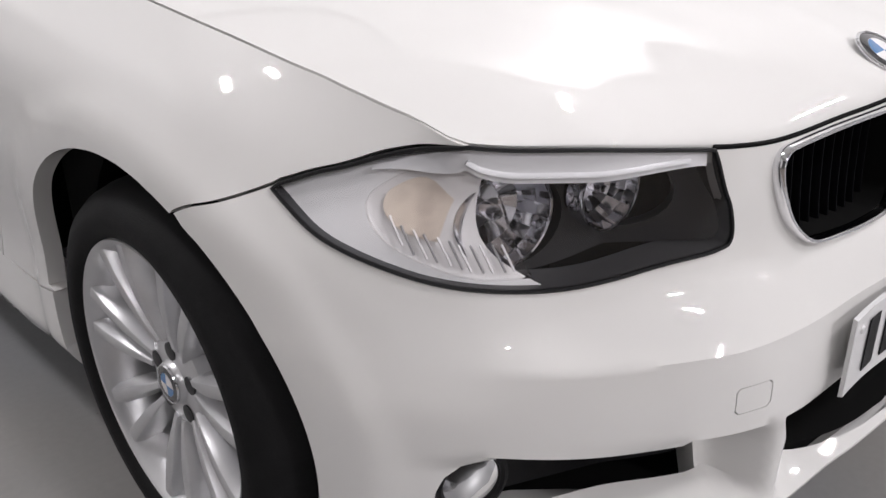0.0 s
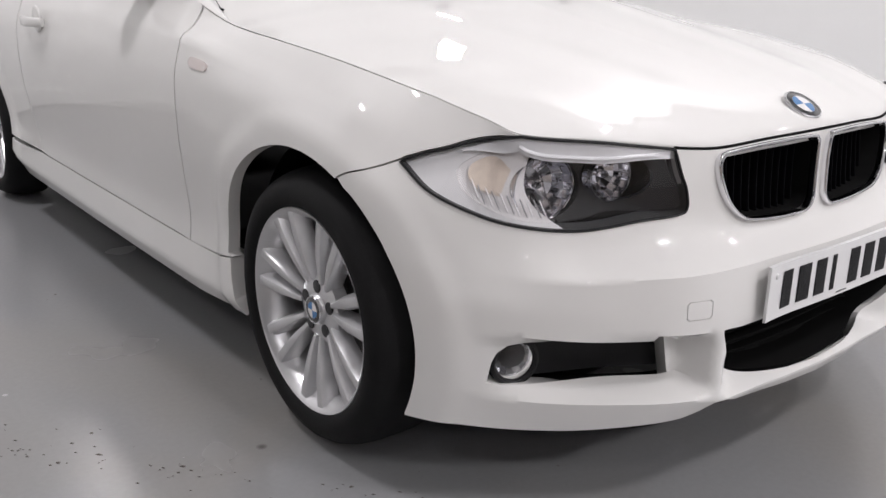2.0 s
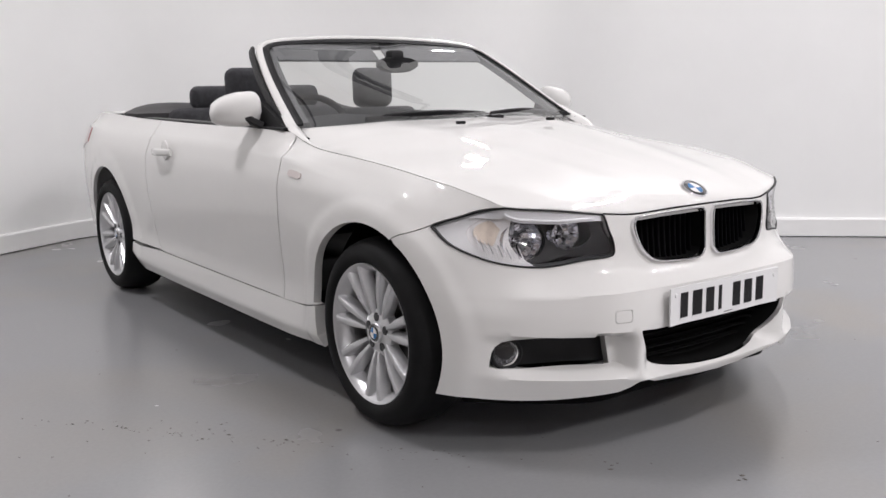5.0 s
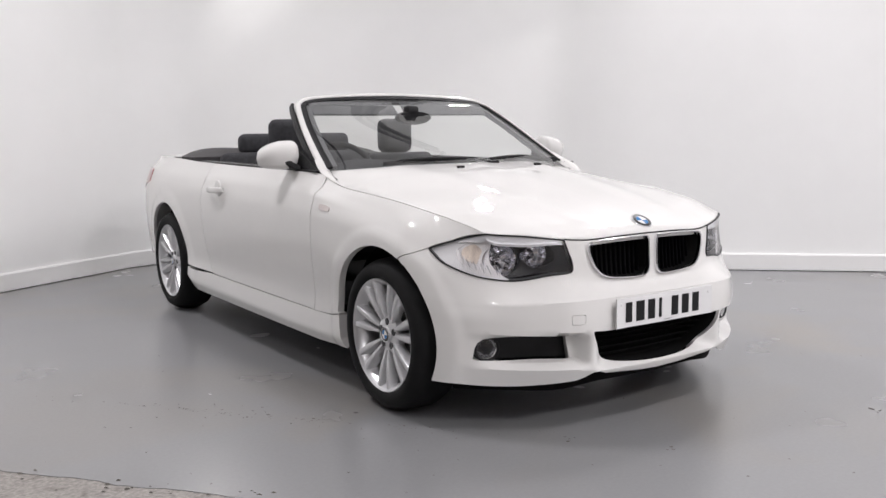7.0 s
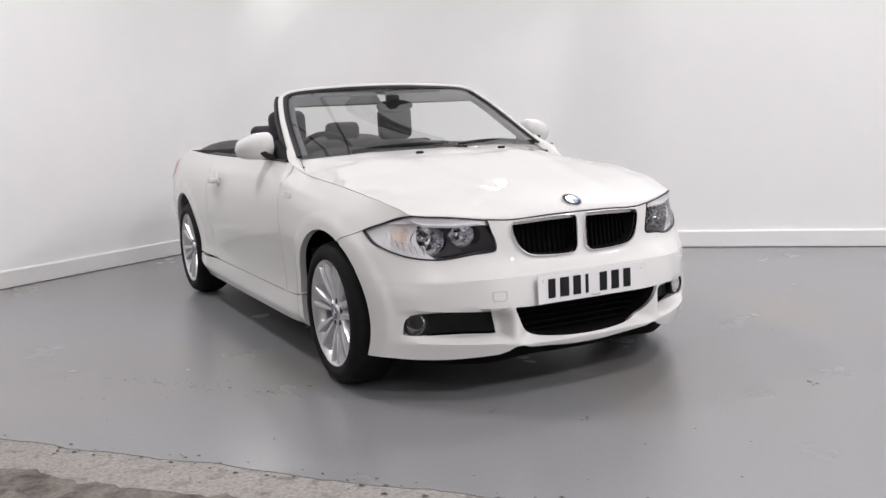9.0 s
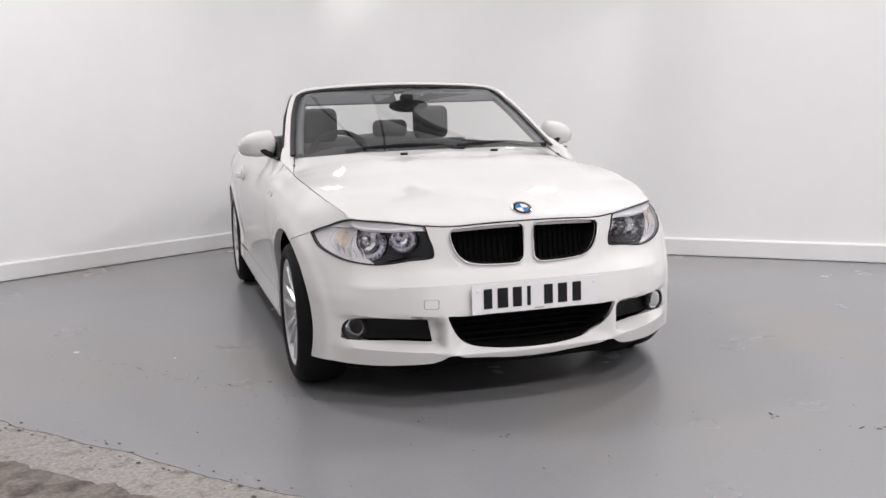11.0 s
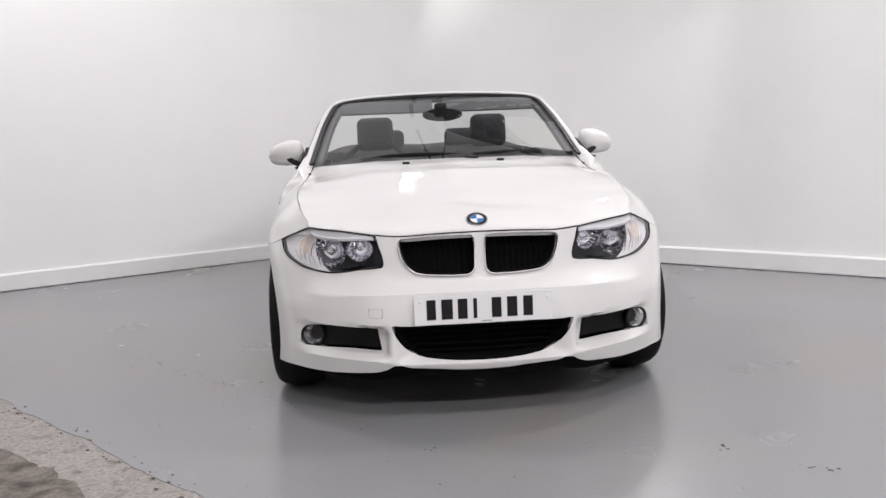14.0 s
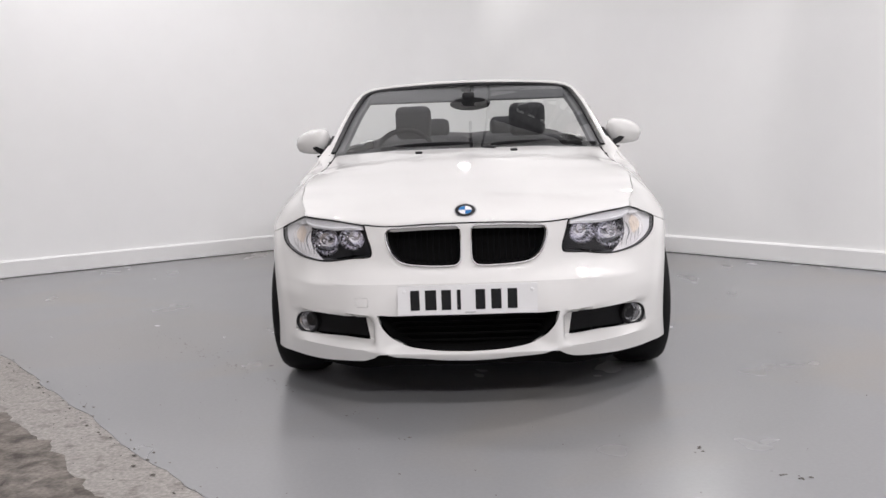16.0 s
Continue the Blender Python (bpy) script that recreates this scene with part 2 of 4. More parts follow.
    def mix(fac, a, c):
        x = nt.nodes.new("ShaderNodeMix")
        x.data_type = "RGBA"
        nt.links.new(fac, x.inputs[0])
        for sock, v in ((x.inputs[6], a), (x.inputs[7], c)):
            if isinstance(v, tuple):
                sock.default_value = (*v, 1)
            else:
                nt.links.new(v, sock)
        return x.outputs[2]

    broad = ramp(noise_node(.55, min(detail, 5), .2).outputs["Fac"], .40, .68)
    col = mix(broad.outputs[0], base, worn)
    stains = ramp(noise_node(stain_scale, detail, .5).outputs["Fac"], stain_at, stain_at + .28)
    col = mix(stains.outputs[0], col, stain)
    grain = ramp(noise_node(70, 4).outputs["Fac"], .3, .75, (1 - grain_span,) * 3 + (1,), (1 + grain_span,) * 3 + (1,))
    mul = nt.nodes.new("ShaderNodeMix")
    mul.data_type, mul.blend_type = "RGBA", "MULTIPLY"
    mul.inputs[0].default_value = 1
    nt.links.new(col, mul.inputs[6])
    nt.links.new(grain.outputs[0], mul.inputs[7])
    vor = nt.nodes.new("ShaderNodeTexVoronoi")
    vor.inputs["Scale"].default_value = speck
    nt.links.new(tc.outputs["Object"], vor.inputs["Vector"])
    dots = ramp(vor.outputs["Distance"], .018, .035, (1, 1, 1, 1), (0, 0, 0, 1))
    col = mix(dots.outputs[0], mul.outputs[2], (.05, .045, .04))
    nt.links.new(col, b.inputs["Base Color"])
    rr = ramp(noise_node(2.3, min(detail, 4)).outputs["Fac"], .3, .75, (rough - gloss[0],) * 3 + (1,), (rough + gloss[1],) * 3 + (1,))
    nt.links.new(rr.outputs[0], b.inputs["Roughness"])
    if not bump:
        return m
    bp = nt.nodes.new("ShaderNodeBump")
    bp.inputs["Strength"].default_value, bp.inputs["Distance"].default_value = bump, .01
    nt.links.new(noise_node(26, 6).outputs["Fac"], bp.inputs["Height"])
    nt.links.new(bp.outputs[0], b.inputs["Normal"])
    return m


FLOORMAT = floor_material("grey_floor_paint", (.238, .241, .247), (.248, .249, .252), (.258, .244, .226), .26, .50, 0, 1.9, .9, 3, (.012, .02), .025)
CONCRETE = floor_material("worn_concrete", (.215, .192, .168), (.150, .131, .113), (.050, .041, .034), .75, .42, .7, 6.0, 11.0, 12, (.08, .14), .30)
LIP = floor_material("pale_screed", (.325, .306, .285), (.275, .257, .236), (.11, .097, .086), .7, .54, .7, 7.0, 13.0, 12, (.08, .14), .28)


def ragged(off, wob, seed):
    """A worn edge that runs along the paint's edge, off metres towards the bare side."""
    out = []
    for t in np.arange(-9, 12.01, .04):
        p = E_AT + E_DIR * float(t)
        w = wob * (noise.noise(Vector((t * 1.3, seed, 0))) + .6 * noise.noise(Vector((t * 5.1, seed, 3))) + .35 * noise.noise(Vector((t * 17.0, seed, 5))))
        q = p + E_OUT * (off + w)
        out.append((q.x, q.y))
    return out


pa, pb = E_AT - E_DIR * 9, E_AT + E_DIR * 12
floor_sheet("floor", ragged(0.0, .026, 1.0) + [(pb.x + 16, pb.y + 14), (10, 12), (-9, 12)], FLOORMAT,
            "grey painted concrete floor with a soft gloss")
floor_sheet("floor_edge", ragged(.22, .10, 4.0) + [(x, y) for x, y in ragged(-.08, 0, 2.0)[::-1]], LIP,
            "pale chipped screed strip along the paint edge", z=-.0022)
pc, pd = pb + E_OUT * 12, pa + E_OUT * 12
floor_sheet("floor_concrete", [(pa.x, pa.y), (pd.x, pd.y), (pc.x, pc.y), (pb.x, pb.y)], CONCRETE,
            "bare worn concrete floor beyond the painted edge", z=-0.0030)

DIRT = material("floor_dirt", (.10, .09, .08), .9, vary=.3, scale=40)


def floor_dirt():
    """Flakes of dirt: a line along the floor joint, specks round it and on the paint's edge."""
    rng = random.Random(11)
    bm = bmesh.new()

    def flake(x, y, r, z=.0008):
        a0, k = rng.uniform(0, 6.28), rng.uniform(.25, .8)
        c, s_ = math.cos(2.28), math.sin(2.28)
        ring = []
        for i in range(7):
            a = a0 + i * 6.283 / 7
            q = r * rng.uniform(.55, 1.25)
            u, v = q * math.cos(a), q * k * math.sin(a)
            ring.append(bm.verts.new((x + u * .66 - v * .75, y - u * .75 - v * .66, z)))
        top = bm.verts.new((x, y, z + min(.004, r * .35)))
        for i in range(7):
            bm.faces.new((ring[i], ring[(i + 1) % 7], top))

    base = Vector((-1.25, .20, 0))
    for _ in range(110):
        t = rng.gauss(.0, .55)
        n = rng.gauss(0, .022) * (1.0 if rng.random() < .7 else 3.0)
        p = base + E_DIR * t + Vector((E_DIR.y, -E_DIR.x, 0)) * n
        flake(p.x, p.y, rng.uniform(.0015, .0058) * (1.5 if rng.random() < .15 else 1))
    for _ in range(130):
        flake(rng.uniform(-2.6, 1.6), rng.uniform(-1.7, 1.6), rng.uniform(.0015, .006))
    for _ in range(160):
        p = E_AT + E_DIR * rng.uniform(-2.5, 2.5) + E_OUT * (rng.gauss(.03, .05))
        flake(p.x, p.y, rng.uniform(.003, .013), .0006)
    for x, y in ((.74, -1.15), (.96, -1.36), (1.0, -1.39), (-.22, -.97)):
        for _ in range(5):
            flake(x + rng.gauss(0, .015), y + rng.gauss(0, .015), rng.uniform(.003, .009))
    bmesh.ops.recalc_face_normals(bm, faces=bm.faces)
    tagged(part("floor_dirt", bm, DIRT, flat=True), "dark flakes of dirt strewn over the painted floor", "dirt", kind="stuff")


floor_dirt()

L_OUT = Vector((-0.508, 0.861, 0))

def corner_path(inset=0.0, r=.55):
    """The foot of the two walls and the rounded corner between them."""
    half = math.acos(LEFT_DIR.dot(RIGHT_DIR)) / 2
    run = r / math.tan(half)
    a, b = CORNER + LEFT_DIR * run, CORNER + RIGHT_DIR * run
    c = a - L_OUT.normalized() * r
    pts = [CORNER + LEFT_DIR * 9, a]
    for k in range(1, 16):
        v = (a - c).lerp(b - c, k / 16).normalized() * r
        pts.append(c + v)
    pts += [b, CORNER + RIGHT_DIR * 13]
    return pts


def along_wall(name, section, mat, label, category):
    bm = bmesh.new()
    pts = corner_path()
    rings = []
    for k, p in enumerate(pts):
        t = (pts[min(k + 1, len(pts) - 1)] - pts[max(k - 1, 0)]).normalized()
        n = Vector((-t.y, t.x, 0))
        rings.append([bm.verts.new(p + n * q + Vector((0, 0, z))) for q, z in section])
    m = len(section)
    for a, b in zip(rings, rings[1:]):
        for j in range(m):
            bm.faces.new((a[j], a[(j + 1) % m], b[(j + 1) % m], b[j]))
    bmesh.ops.recalc_face_normals(bm, faces=bm.faces)
    return tagged(part(name, bm, mat, sharp=30), label, category, kind="structure")


BASE_H = 0.135
along_wall("wall_studio", [(0, 0), (0, 4.6), (.15, 4.6), (.15, 0)], WALL, "plain white painted studio wall with a rounded corner", "wall")
along_wall("baseboard", [(0, .008), (-.022, .008), (-.022, BASE_H - .012), (-.014, BASE_H), (0, BASE_H)], SKIRT, "tall white gloss skirting board along the wall foot", "baseboard")

# unseen walls, added behind the camera, and the roof close the hall
wall_slab("wall_back", Vector((-9, -9, 0)), Vector((1, 0, 0)), 19.0, 4.6, 0.2, (0, -1, 0), HALL, kind_label="plain hall wall, added out of view")
# unseen west wall, dark so that the car's flank gets less bounce
wall_slab("wall_side_west", Vector((-7.9, -9, 0)), Vector((0, 1, 0)), 9.4, 4.6, 0.2, (-1, 0, 0), HALL_SHADING, kind_label="plain hall wall, added out of view")
wall_slab("wall_side_east", Vector((8.6, -9, 0)), Vector((0, 1, 0)), 5.0, 4.6, 0.2, (1, 0, 0), HALL, kind_label="plain hall wall, added out of view")
bm = bmesh.new()
box(bm, 0.5, -1.8, 4.7, 20, 15, 0.2)
tagged(part("ceiling", bm, CEIL, flat=True), "pale industrial roof lining", "ceiling", kind="structure")

def ceiling_light(x, y, watts, turn):
    """A long batten lamp on the roof lining."""
    bm = bmesh.new()
    box(bm, 0, 0, .03, .76, .16, .05, .008)
    ob = part("ceiling_light", bm, SKIRT)
    ob.matrix_basis = pose(x, y, 4.535, 0, 0, turn)
    tagged(ob, "long white batten light under the roof lining", "ceiling light", "hall lights")
    panel_lamp("batten_light", x, y, 4.53, .7, .11, watts, turn)


for x, y, watts in ((-4.6, -6.4, 75), (0.0, -6.4, 190), (4.2, -6.4, 110), (-4.6, -2.9, 34), (0.6, -3.3, 72), (4.6, -3.0, 66), (-2.2, 1.9, 80), (2.8, 1.0, 60)):
    ceiling_light(x, y, watts, 40)

# ---------------- the car's shape ----------------
# All lines run on the car's one half: distance from the middle, length (nose negative, front axle 0), height.
PLAN = [(0, -0.762), (0.15, -0.758), (0.3, -0.738), (0.42, -0.693), (0.52, -0.625), (0.60, -0.56), (0.70, -0.465),
        (0.772, -0.38), (0.818, -0.29), (0.847, -0.167), (0.862, 0.05), (0.87, 0.3), (0.874, 0.8), (0.875, 1.5),
        (0.872, 2.4), (0.85, 3.0), (0.78, 3.36), (0.6, 3.54), (0.3, 3.60), (0, 3.62)]
plan = spline(PLAN, 40)
plan_s = np.concatenate([[0], np.cumsum(np.hypot(*np.diff(plan, axis=0).T))])
plan_t = np.gradient(plan, plan_s, axis=0)
plan_t /= np.linalg.norm(plan_t, axis=1)[:, None]
plan_n = np.stack([plan_t[:, 1], -plan_t[:, 0]], 1)    # outward
S_END = plan_s[-1]


def foot(x, y):
    """Where a point of the half-plan lies: the way along the outline and the depth inside it."""
    i = int(np.argmin((plan[:, 0] - x) ** 2 + (plan[:, 1] - y) ** 2))
    return plan_s[i], -float((np.array((x, y)) - plan[i]) @ plan_n[i])


def s_of_y(y):
    ok = slice(200, len(plan) - 160)
    return float(np.interp(y, plan[ok, 1], plan_s[ok]))


LINE_BOTTOM = [(0, -.75, .205), (.3, -.715, .205), (.38, -.685, .200), (.62, -.52, .180), (.785, -.35, .190), (.822, .33, .190),
               (.838, .6, .185), (.836, 2.2, .184), (.80, 2.4, .2), (.79, 3.0, .22), (.7, 3.4, .25), (0, 3.5, .25)]
LINE_FLARE = [(0, -.764, .235), (.3, -.735, .235), (.42, -.69, .25), (.62, -.545, .25), (.792, -.34, .26), (.845, .35, .232),
              (.857, .6, .228), (.857, 2.2, .232), (.85, 2.5, .33), (.82, 3.1, .3), (.7, 3.45, .33), (0, 3.55, .33)]
LINE_SILL = [(0, -.76, .32), (.3, -.738, .32), (.42, -.69, .33), (.62, -.55, .34), (.798, -.33, .36), (.846, .3, .312),
             (.846, .6, .316), (.848, 2.2, .325), (.86, 2.6, .42), (.83, 3.1, .42), (.7, 3.47, .45), (0, 3.6, .45)]
LINE_LOW = [(0, -.758, .43), (.3, -.735, .43), (.42, -.69, .43), (.62, -.548, .43), (.805, -.31, .44), (.846, .3, .42),
            (.845, .6, .40), (.846, 2.2, .40), (.865, 2.6, .52), (.84, 3.1, .52), (.7, 3.48, .55), (0, 3.62, .55)]
LINE_CREASE = [(0, -.752, .503), (.3, -.727, .503), (.45, -.668, .5), (.6, -.555, .49), (.69, -.46, .488), (.806, -.3, .51),
               (.856, 0, .57), (.868, .3, .58), (.868, .6, .6), (.868, 2.2, .6), (.87, 2.6, .64), (.845, 3.1, .64), (.7, 3.48, .66), (0, 3.6, .66)]
LINE_SHELF = [(0, -.70, .548), (.25, -.683, .552), (.36, -.637, .562), (.55, -.53, .556), (.67, -.445, .568), (.785, -.30, .62),
              (.845, -.1, .69), (.862, .3, .735), (.87, .6, .75), (.871, 2.2, .77), (.862, 2.7, .78), (.835, 3.1, .78), (.7, 3.46, .78), (0, 3.58, .78)]
LINE_SHOULDER = [(0, -.69, .65), (.25, -.667, .65), (.37, -.62, .66), (.55, -.51, .67), (.65, -.44, .68), (.74, -.28, .73),
                 (.80, -.1, .775), (.815, .1, .792), (.825, .3, .81), (.842, .55, .845), (.846, .8, .855), (.846, 2.2, .862), (.832, 2.8, .868),
                 (.8, 3.1, .88), (.68, 3.42, .88), (0, 3.54, .88)]
LINE_TOP = [(0, -.69, .735), (.12, -.683, .733), (.3, -.645, .725), (.392, -.6, .731), (.52, -.535, .748), (.64, -.447, .758),
            (.66, -.372, .778), (.69, -.26, .806), (.707, -.13, .825), (.723, 0, .841), (.733, .3, .860), (.728, .46, .870),
            (.735, .56, .89), (.765, .63, .928), (.782, .8, .937), (.788, 1.2, .937), (.79, 2.2, .947), (.77, 2.8, .962), (.72, 3.1, .962), (.6, 3.36, .962), (0, 3.46, .962)]
LINES = [LINE_BOTTOM, LINE_FLARE, LINE_SILL, LINE_LOW, LINE_CREASE, LINE_SHELF, LINE_SHOULDER, LINE_TOP]

NS, NV = 1201, 141
grid_s = np.linspace(0, S_END, NS)
ctrl = []
for line in LINES:
    k = []
    for x, y, z in line:
        s, d = foot(x, y)
        k.append((s, d, z))
    k = np.array(k)
    ctrl.append(np.stack([pchip(k[:, 0], k[:, 1], grid_s), pchip(k[:, 0], k[:, 2], grid_s)], 1))
ctrl = np.array(ctrl)                                   # line, s, (depth, height)


grid_y = np.interp(grid_s, plan_s, plan[:, 1])
CREASES = [(1, .8 * (1 - smooth(-.42, -.3, grid_y))), (4, 1 - smooth(-.42, -.12, grid_y)), (6, smooth(-.05, .4, grid_y)), (2, .95 * smooth(.3, .6, grid_y)), (1, .9 * smooth(.3, .6, grid_y))]


def between(c, t):
    i = min(int(t), 6)
    f = t - i
    p0, p1, p2, p3 = c[max(i - 1, 0)], c[i], c[i + 1], c[min(i + 2, 7)]
    h = 0.42                                            # a little tighter than Catmull-Rom
    m1, m2 = h * (p2 - p0), h * (p3 - p1)
    for line, weight in CREASES:
        w = weight[:, None]
        if i == line:
            m1 = m1 * (1 - w) + .85 * (p2 - p1) * w
        if i + 1 == line:
            m2 = m2 * (1 - w) + .85 * (p2 - p1) * w
    return (2 * f ** 3 - 3 * f * f + 1) * p1 + (f ** 3 - 2 * f * f + f) * m1 + (3 * f * f - 2 * f ** 3) * p2 + (f ** 3 - f * f) * m2


table = np.array([between(ctrl, t) for t in np.linspace(0, 7, NV)])    # v, s, (depth, height)
table[:, :, 1] = np.maximum.accumulate(table[:, :, 1] + np.arange(NV)[:, None] * 1e-6, axis=0)
NX = np.interp(grid_s, plan_s, plan_n[:, 0])
NY = np.interp(grid_s, plan_s, plan_n[:, 1])
PX = np.interp(grid_s, plan_s, plan[:, 0])
PY = np.interp(grid_s, plan_s, plan[:, 1])
VSTEP = 0.1                                              # one line to the next, in the panels' own coordinates


def body(a, b, lift=0.0):
    """The skin at way a (negative: the car's right side) and height coordinate b."""
    sg = np.where(a < 0, -1.0, 1.0)
    fs = np.clip(np.abs(a) / S_END * (NS - 1), 0, NS - 1.001)
    fv = np.clip(b / VSTEP / 7 * (NV - 1), 0, NV - 1.001)
    i, j = fs.astype(int), fv.astype(int)
    u, w = fs - i, fv - j
    q = ((1 - w) * (1 - u))[:, None] * table[j, i] + ((1 - w) * u)[:, None] * table[j, i + 1] \
        + (w * (1 - u))[:, None] * table[j + 1, i] + (w * u)[:, None] * table[j + 1, i + 1]
    d, z = q[:, 0], q[:, 1]
    px, py = PX[i] * (1 - u) + PX[i + 1] * u, PY[i] * (1 - u) + PY[i + 1] * u
    nx, ny = NX[i] * (1 - u) + NX[i + 1] * u, NY[i] * (1 - u) + NY[i + 1] * u
    # scoop round the fog lamps: deep at its inner end, none at the outer
    front = py < -0.3
    x0 = px
    scoop = smooth(0.345, 0.41, x0) * (1 - smooth(0.52, 0.74, x0)) * (1 - smooth(0.360, 0.380, z)) * smooth(0.250, 0.278, z)
    d = d + np.where(front, 0.075 * scoop, 0)
    # the mouth's lower lip rolls back
    mouth = (1 - smooth(0.27, 0.35, x0)) * smooth(0.232, 0.262, z) * (1 - smooth(0.30, 0.40, z))
    d = d + np.where(front, 0.05 * mouth, 0)
    # flared wheel arches
    for cy, cz in ((0, 0.318), (2.66, 0.325)):
        r = np.hypot(py - cy, z - cz)
        d = d - 0.007 * (1 - smooth(0.40, 0.445, r)) * (px > 0.7)
    px = px - .011 * smooth(-.45, .1, py) * (1 - smooth(.05, .13, d))
    d = d - lift
    return np.stack([sg * (px - nx * d), py - ny * d, z], 1)


def at(s, z):
    """Panel coordinates of the skin at way s (any sign) and height z."""
    i = min(int(round(abs(s) / S_END * (NS - 1))), NS - 1)
    return (s, float(np.interp(z, table[:, i, 1], np.linspace(0, 7 * VSTEP, NV))))


def on(x, y, z):
    return at(foot(x, y)[0], z)


def mir(pts):
    return [(-a, b) for a, b in pts]


TOP = 7 * VSTEP
GAP = 0.0025


def dense(pts, n=8):
    return [tuple(p) for p in spline(pts, n)]


ARCH_R = 0.358


def arch(cy, cz, a0, a1, r=ARCH_R, n=40):
    """The wheel arch from angle a0 to a1 (degrees, 0 towards the nose, 90 up)."""
    out = []
    for k in range(n + 1):
        a = radians(a0 + (a1 - a0) * k / n)
        rr = r - (.014 * (1 - smooth(30, 85, math.degrees(a))) if cy == 0 else 0)
        out.append(at(s_of_y(cy - rr * math.cos(a)), cz + rr * math.sin(a)))
    return out


car = new("convertible_car")
tagged(car, "white two-door convertible car, roof down, on grey floor", "car")

# headlamp outline, from the inner top corner along the foot to the outer tip, then back along the top
HL_LOW = dense([on(.392, -.6, .728), on(.382, -.61, .69), on(.368, -.62, .64), on(.364, -.621, .604), on(.385, -.615, .594), on(.45, -.585, .588),
                on(.51, -.545, .577), on(.565, -.508, .571), on(.64, -.455, .580), on(.70, -.385, .605), on(.745, -.32, .642), on(.770, -.262, .690)], 8)
HL_TIP = on(.770, -.262, .694)
s_hl_in, s_bonc = foot(.392, -.6)[0], foot(.64, -.447)[0]
HL_TOP = dense([HL_TIP, on(.74, -.30, .712), on(.70, -.355, .733), on(.665, -.405, .747), (s_bonc, TOP - .006)], 8) \
    + [(s_bonc + (s_hl_in - s_bonc) * k / 24, TOP - .006) for k in range(1, 24)]
WING_JOINT = dense([HL_TIP, on(.80, -.215, .672), at(s_of_y(-.155), .642)], 6)

# ---- front bumper ----
arch_in = math.degrees(math.asin((.642 - .318) / ARCH_R))
half = [(s_hl_in * k / 24, TOP - .008) for k in range(25)] + HL_LOW[1:] + WING_JOINT \
    + arch(0, .318, 63.5, -20.5)[1:]
low = [at(s_of_y(-.322), .192), at(foot(.7, -.43)[0], .186), at(foot(.62, -.52)[0], .184), at(foot(.5, -.6)[0], .192), at(foot(.40, -.68)[0], .203),
       at(foot(.365, -.70)[0], .215), at(foot(.335, -.71)[0], .232), at(foot(.31, -.72)[0], .233), at(foot(.28, -.72)[0], .222), at(foot(.2, -.74)[0], .215),
       at(foot(.1, -.75)[0], .210), at(0.0, .208)]
half = half + low
outline = half + mir(half[1:-1])[::-1]
KID = [(.0205, .700), (.0265, .7185), (.046, .7255), (.16, .724), (.275, .717), (.301, .705), (.304, .675), (.291, .628), (.267, .592), (.228, .571), (.15, .563), (.07, .5615), (.042, .5645), (.026, .578), (.0205, .604)]


def face(x, z, guess=-0.7):
    """Panel coordinates of the nose's point at distance x from the middle."""
    lo, hi = 0.0, 1.35
    for _ in range(40):
        m = (lo + hi) / 2
        q = body(np.array([m]), np.array([at(m, z)[1]]))[0]
        lo, hi = (m, hi) if q[0] < x else (lo, m)
    return at(lo, z)


kidney = [tuple(p) for p in spline([face(x, z) for x, z in KID], 5, True)]
mouth_half = [(0, .383), (.15, .383), (.27, .382), (.334, .386), (.344, .378), (.326, .335), (.295, .292), (.255, .263), (.2, .250), (.1, .243), (0, .241)]
mouth = [tuple(p) for p in spline([face(x, z) for x, z in mouth_half], 5)]
mouth_loop = mouth + mir(mouth[1:-1])[::-1]
FOG = [(.412, .368), (.45, .369), (.5, .369), (.6, .369), (.65, .367), (.680, .360), (.696, .346), (.704, .325), (.709, .284), (.69, .279), (.6, .277), (.5, .276), (.40, .275), (.384, .276)]
fog = [face(x, z) for x, z in FOG]
TOW = [(.381, .452), (.424, .452), (.429, .447), (.429, .420), (.424, .415), (.382, .415), (.377, .420), (.376, .447)]
tow_right = mir([face(x, z) for x, z in TOW])
bumper = part("front_bumper", patch(body, outline, [kidney, mir(kidney), mouth_loop, fog, mir(fog), tow_right], 0.013, 0.03, 0.045), PAINT, car)
shrink = np.array(tow_right)
shrink = shrink.mean(0) + (shrink - shrink.mean(0)) * 0.94
part("towing_eye_cover", patch(body, shrink, step=0.012, flange=0.01, lift=0.0), PAINT, bumper)

# ---- wings, doors, quarters, sills ----
for sg in (-1, 1):
    fl = (lambda p: mir(p)) if sg < 0 else (lambda p: p)
    s_d0, s_d1 = s_of_y(.592), s_of_y(1.95)
    door_front = [at(s_of_y(.600), .318), at(s_of_y(.585), .45), at(s_of_y(.572), .6), at(s_of_y(.566), .76), at(s_of_y(.575), .85), (s_of_y(.602), TOP)]
    door_front = dense(door_front, 6)
    wing = [(s_bonc + (s_of_y(.602) - GAP - s_bonc) * k / 60, TOP - .002) for k in range(61)] \
        + [(a - GAP, b) for a, b in door_front[::-1][1:]] \
        + [at(s_of_y(.45), .325), at(s_of_y(.335), .345)] + arch(0, .318, 175, 65.5) \
        + [(a, b + .004) for a, b in WING_JOINT[::-1]] + [(a, b + .006) for a, b in HL_TOP[1:32]]
    part("front_wing", patch(body, fl(wing), step=0.016, flange=0.03), PAINT, car)
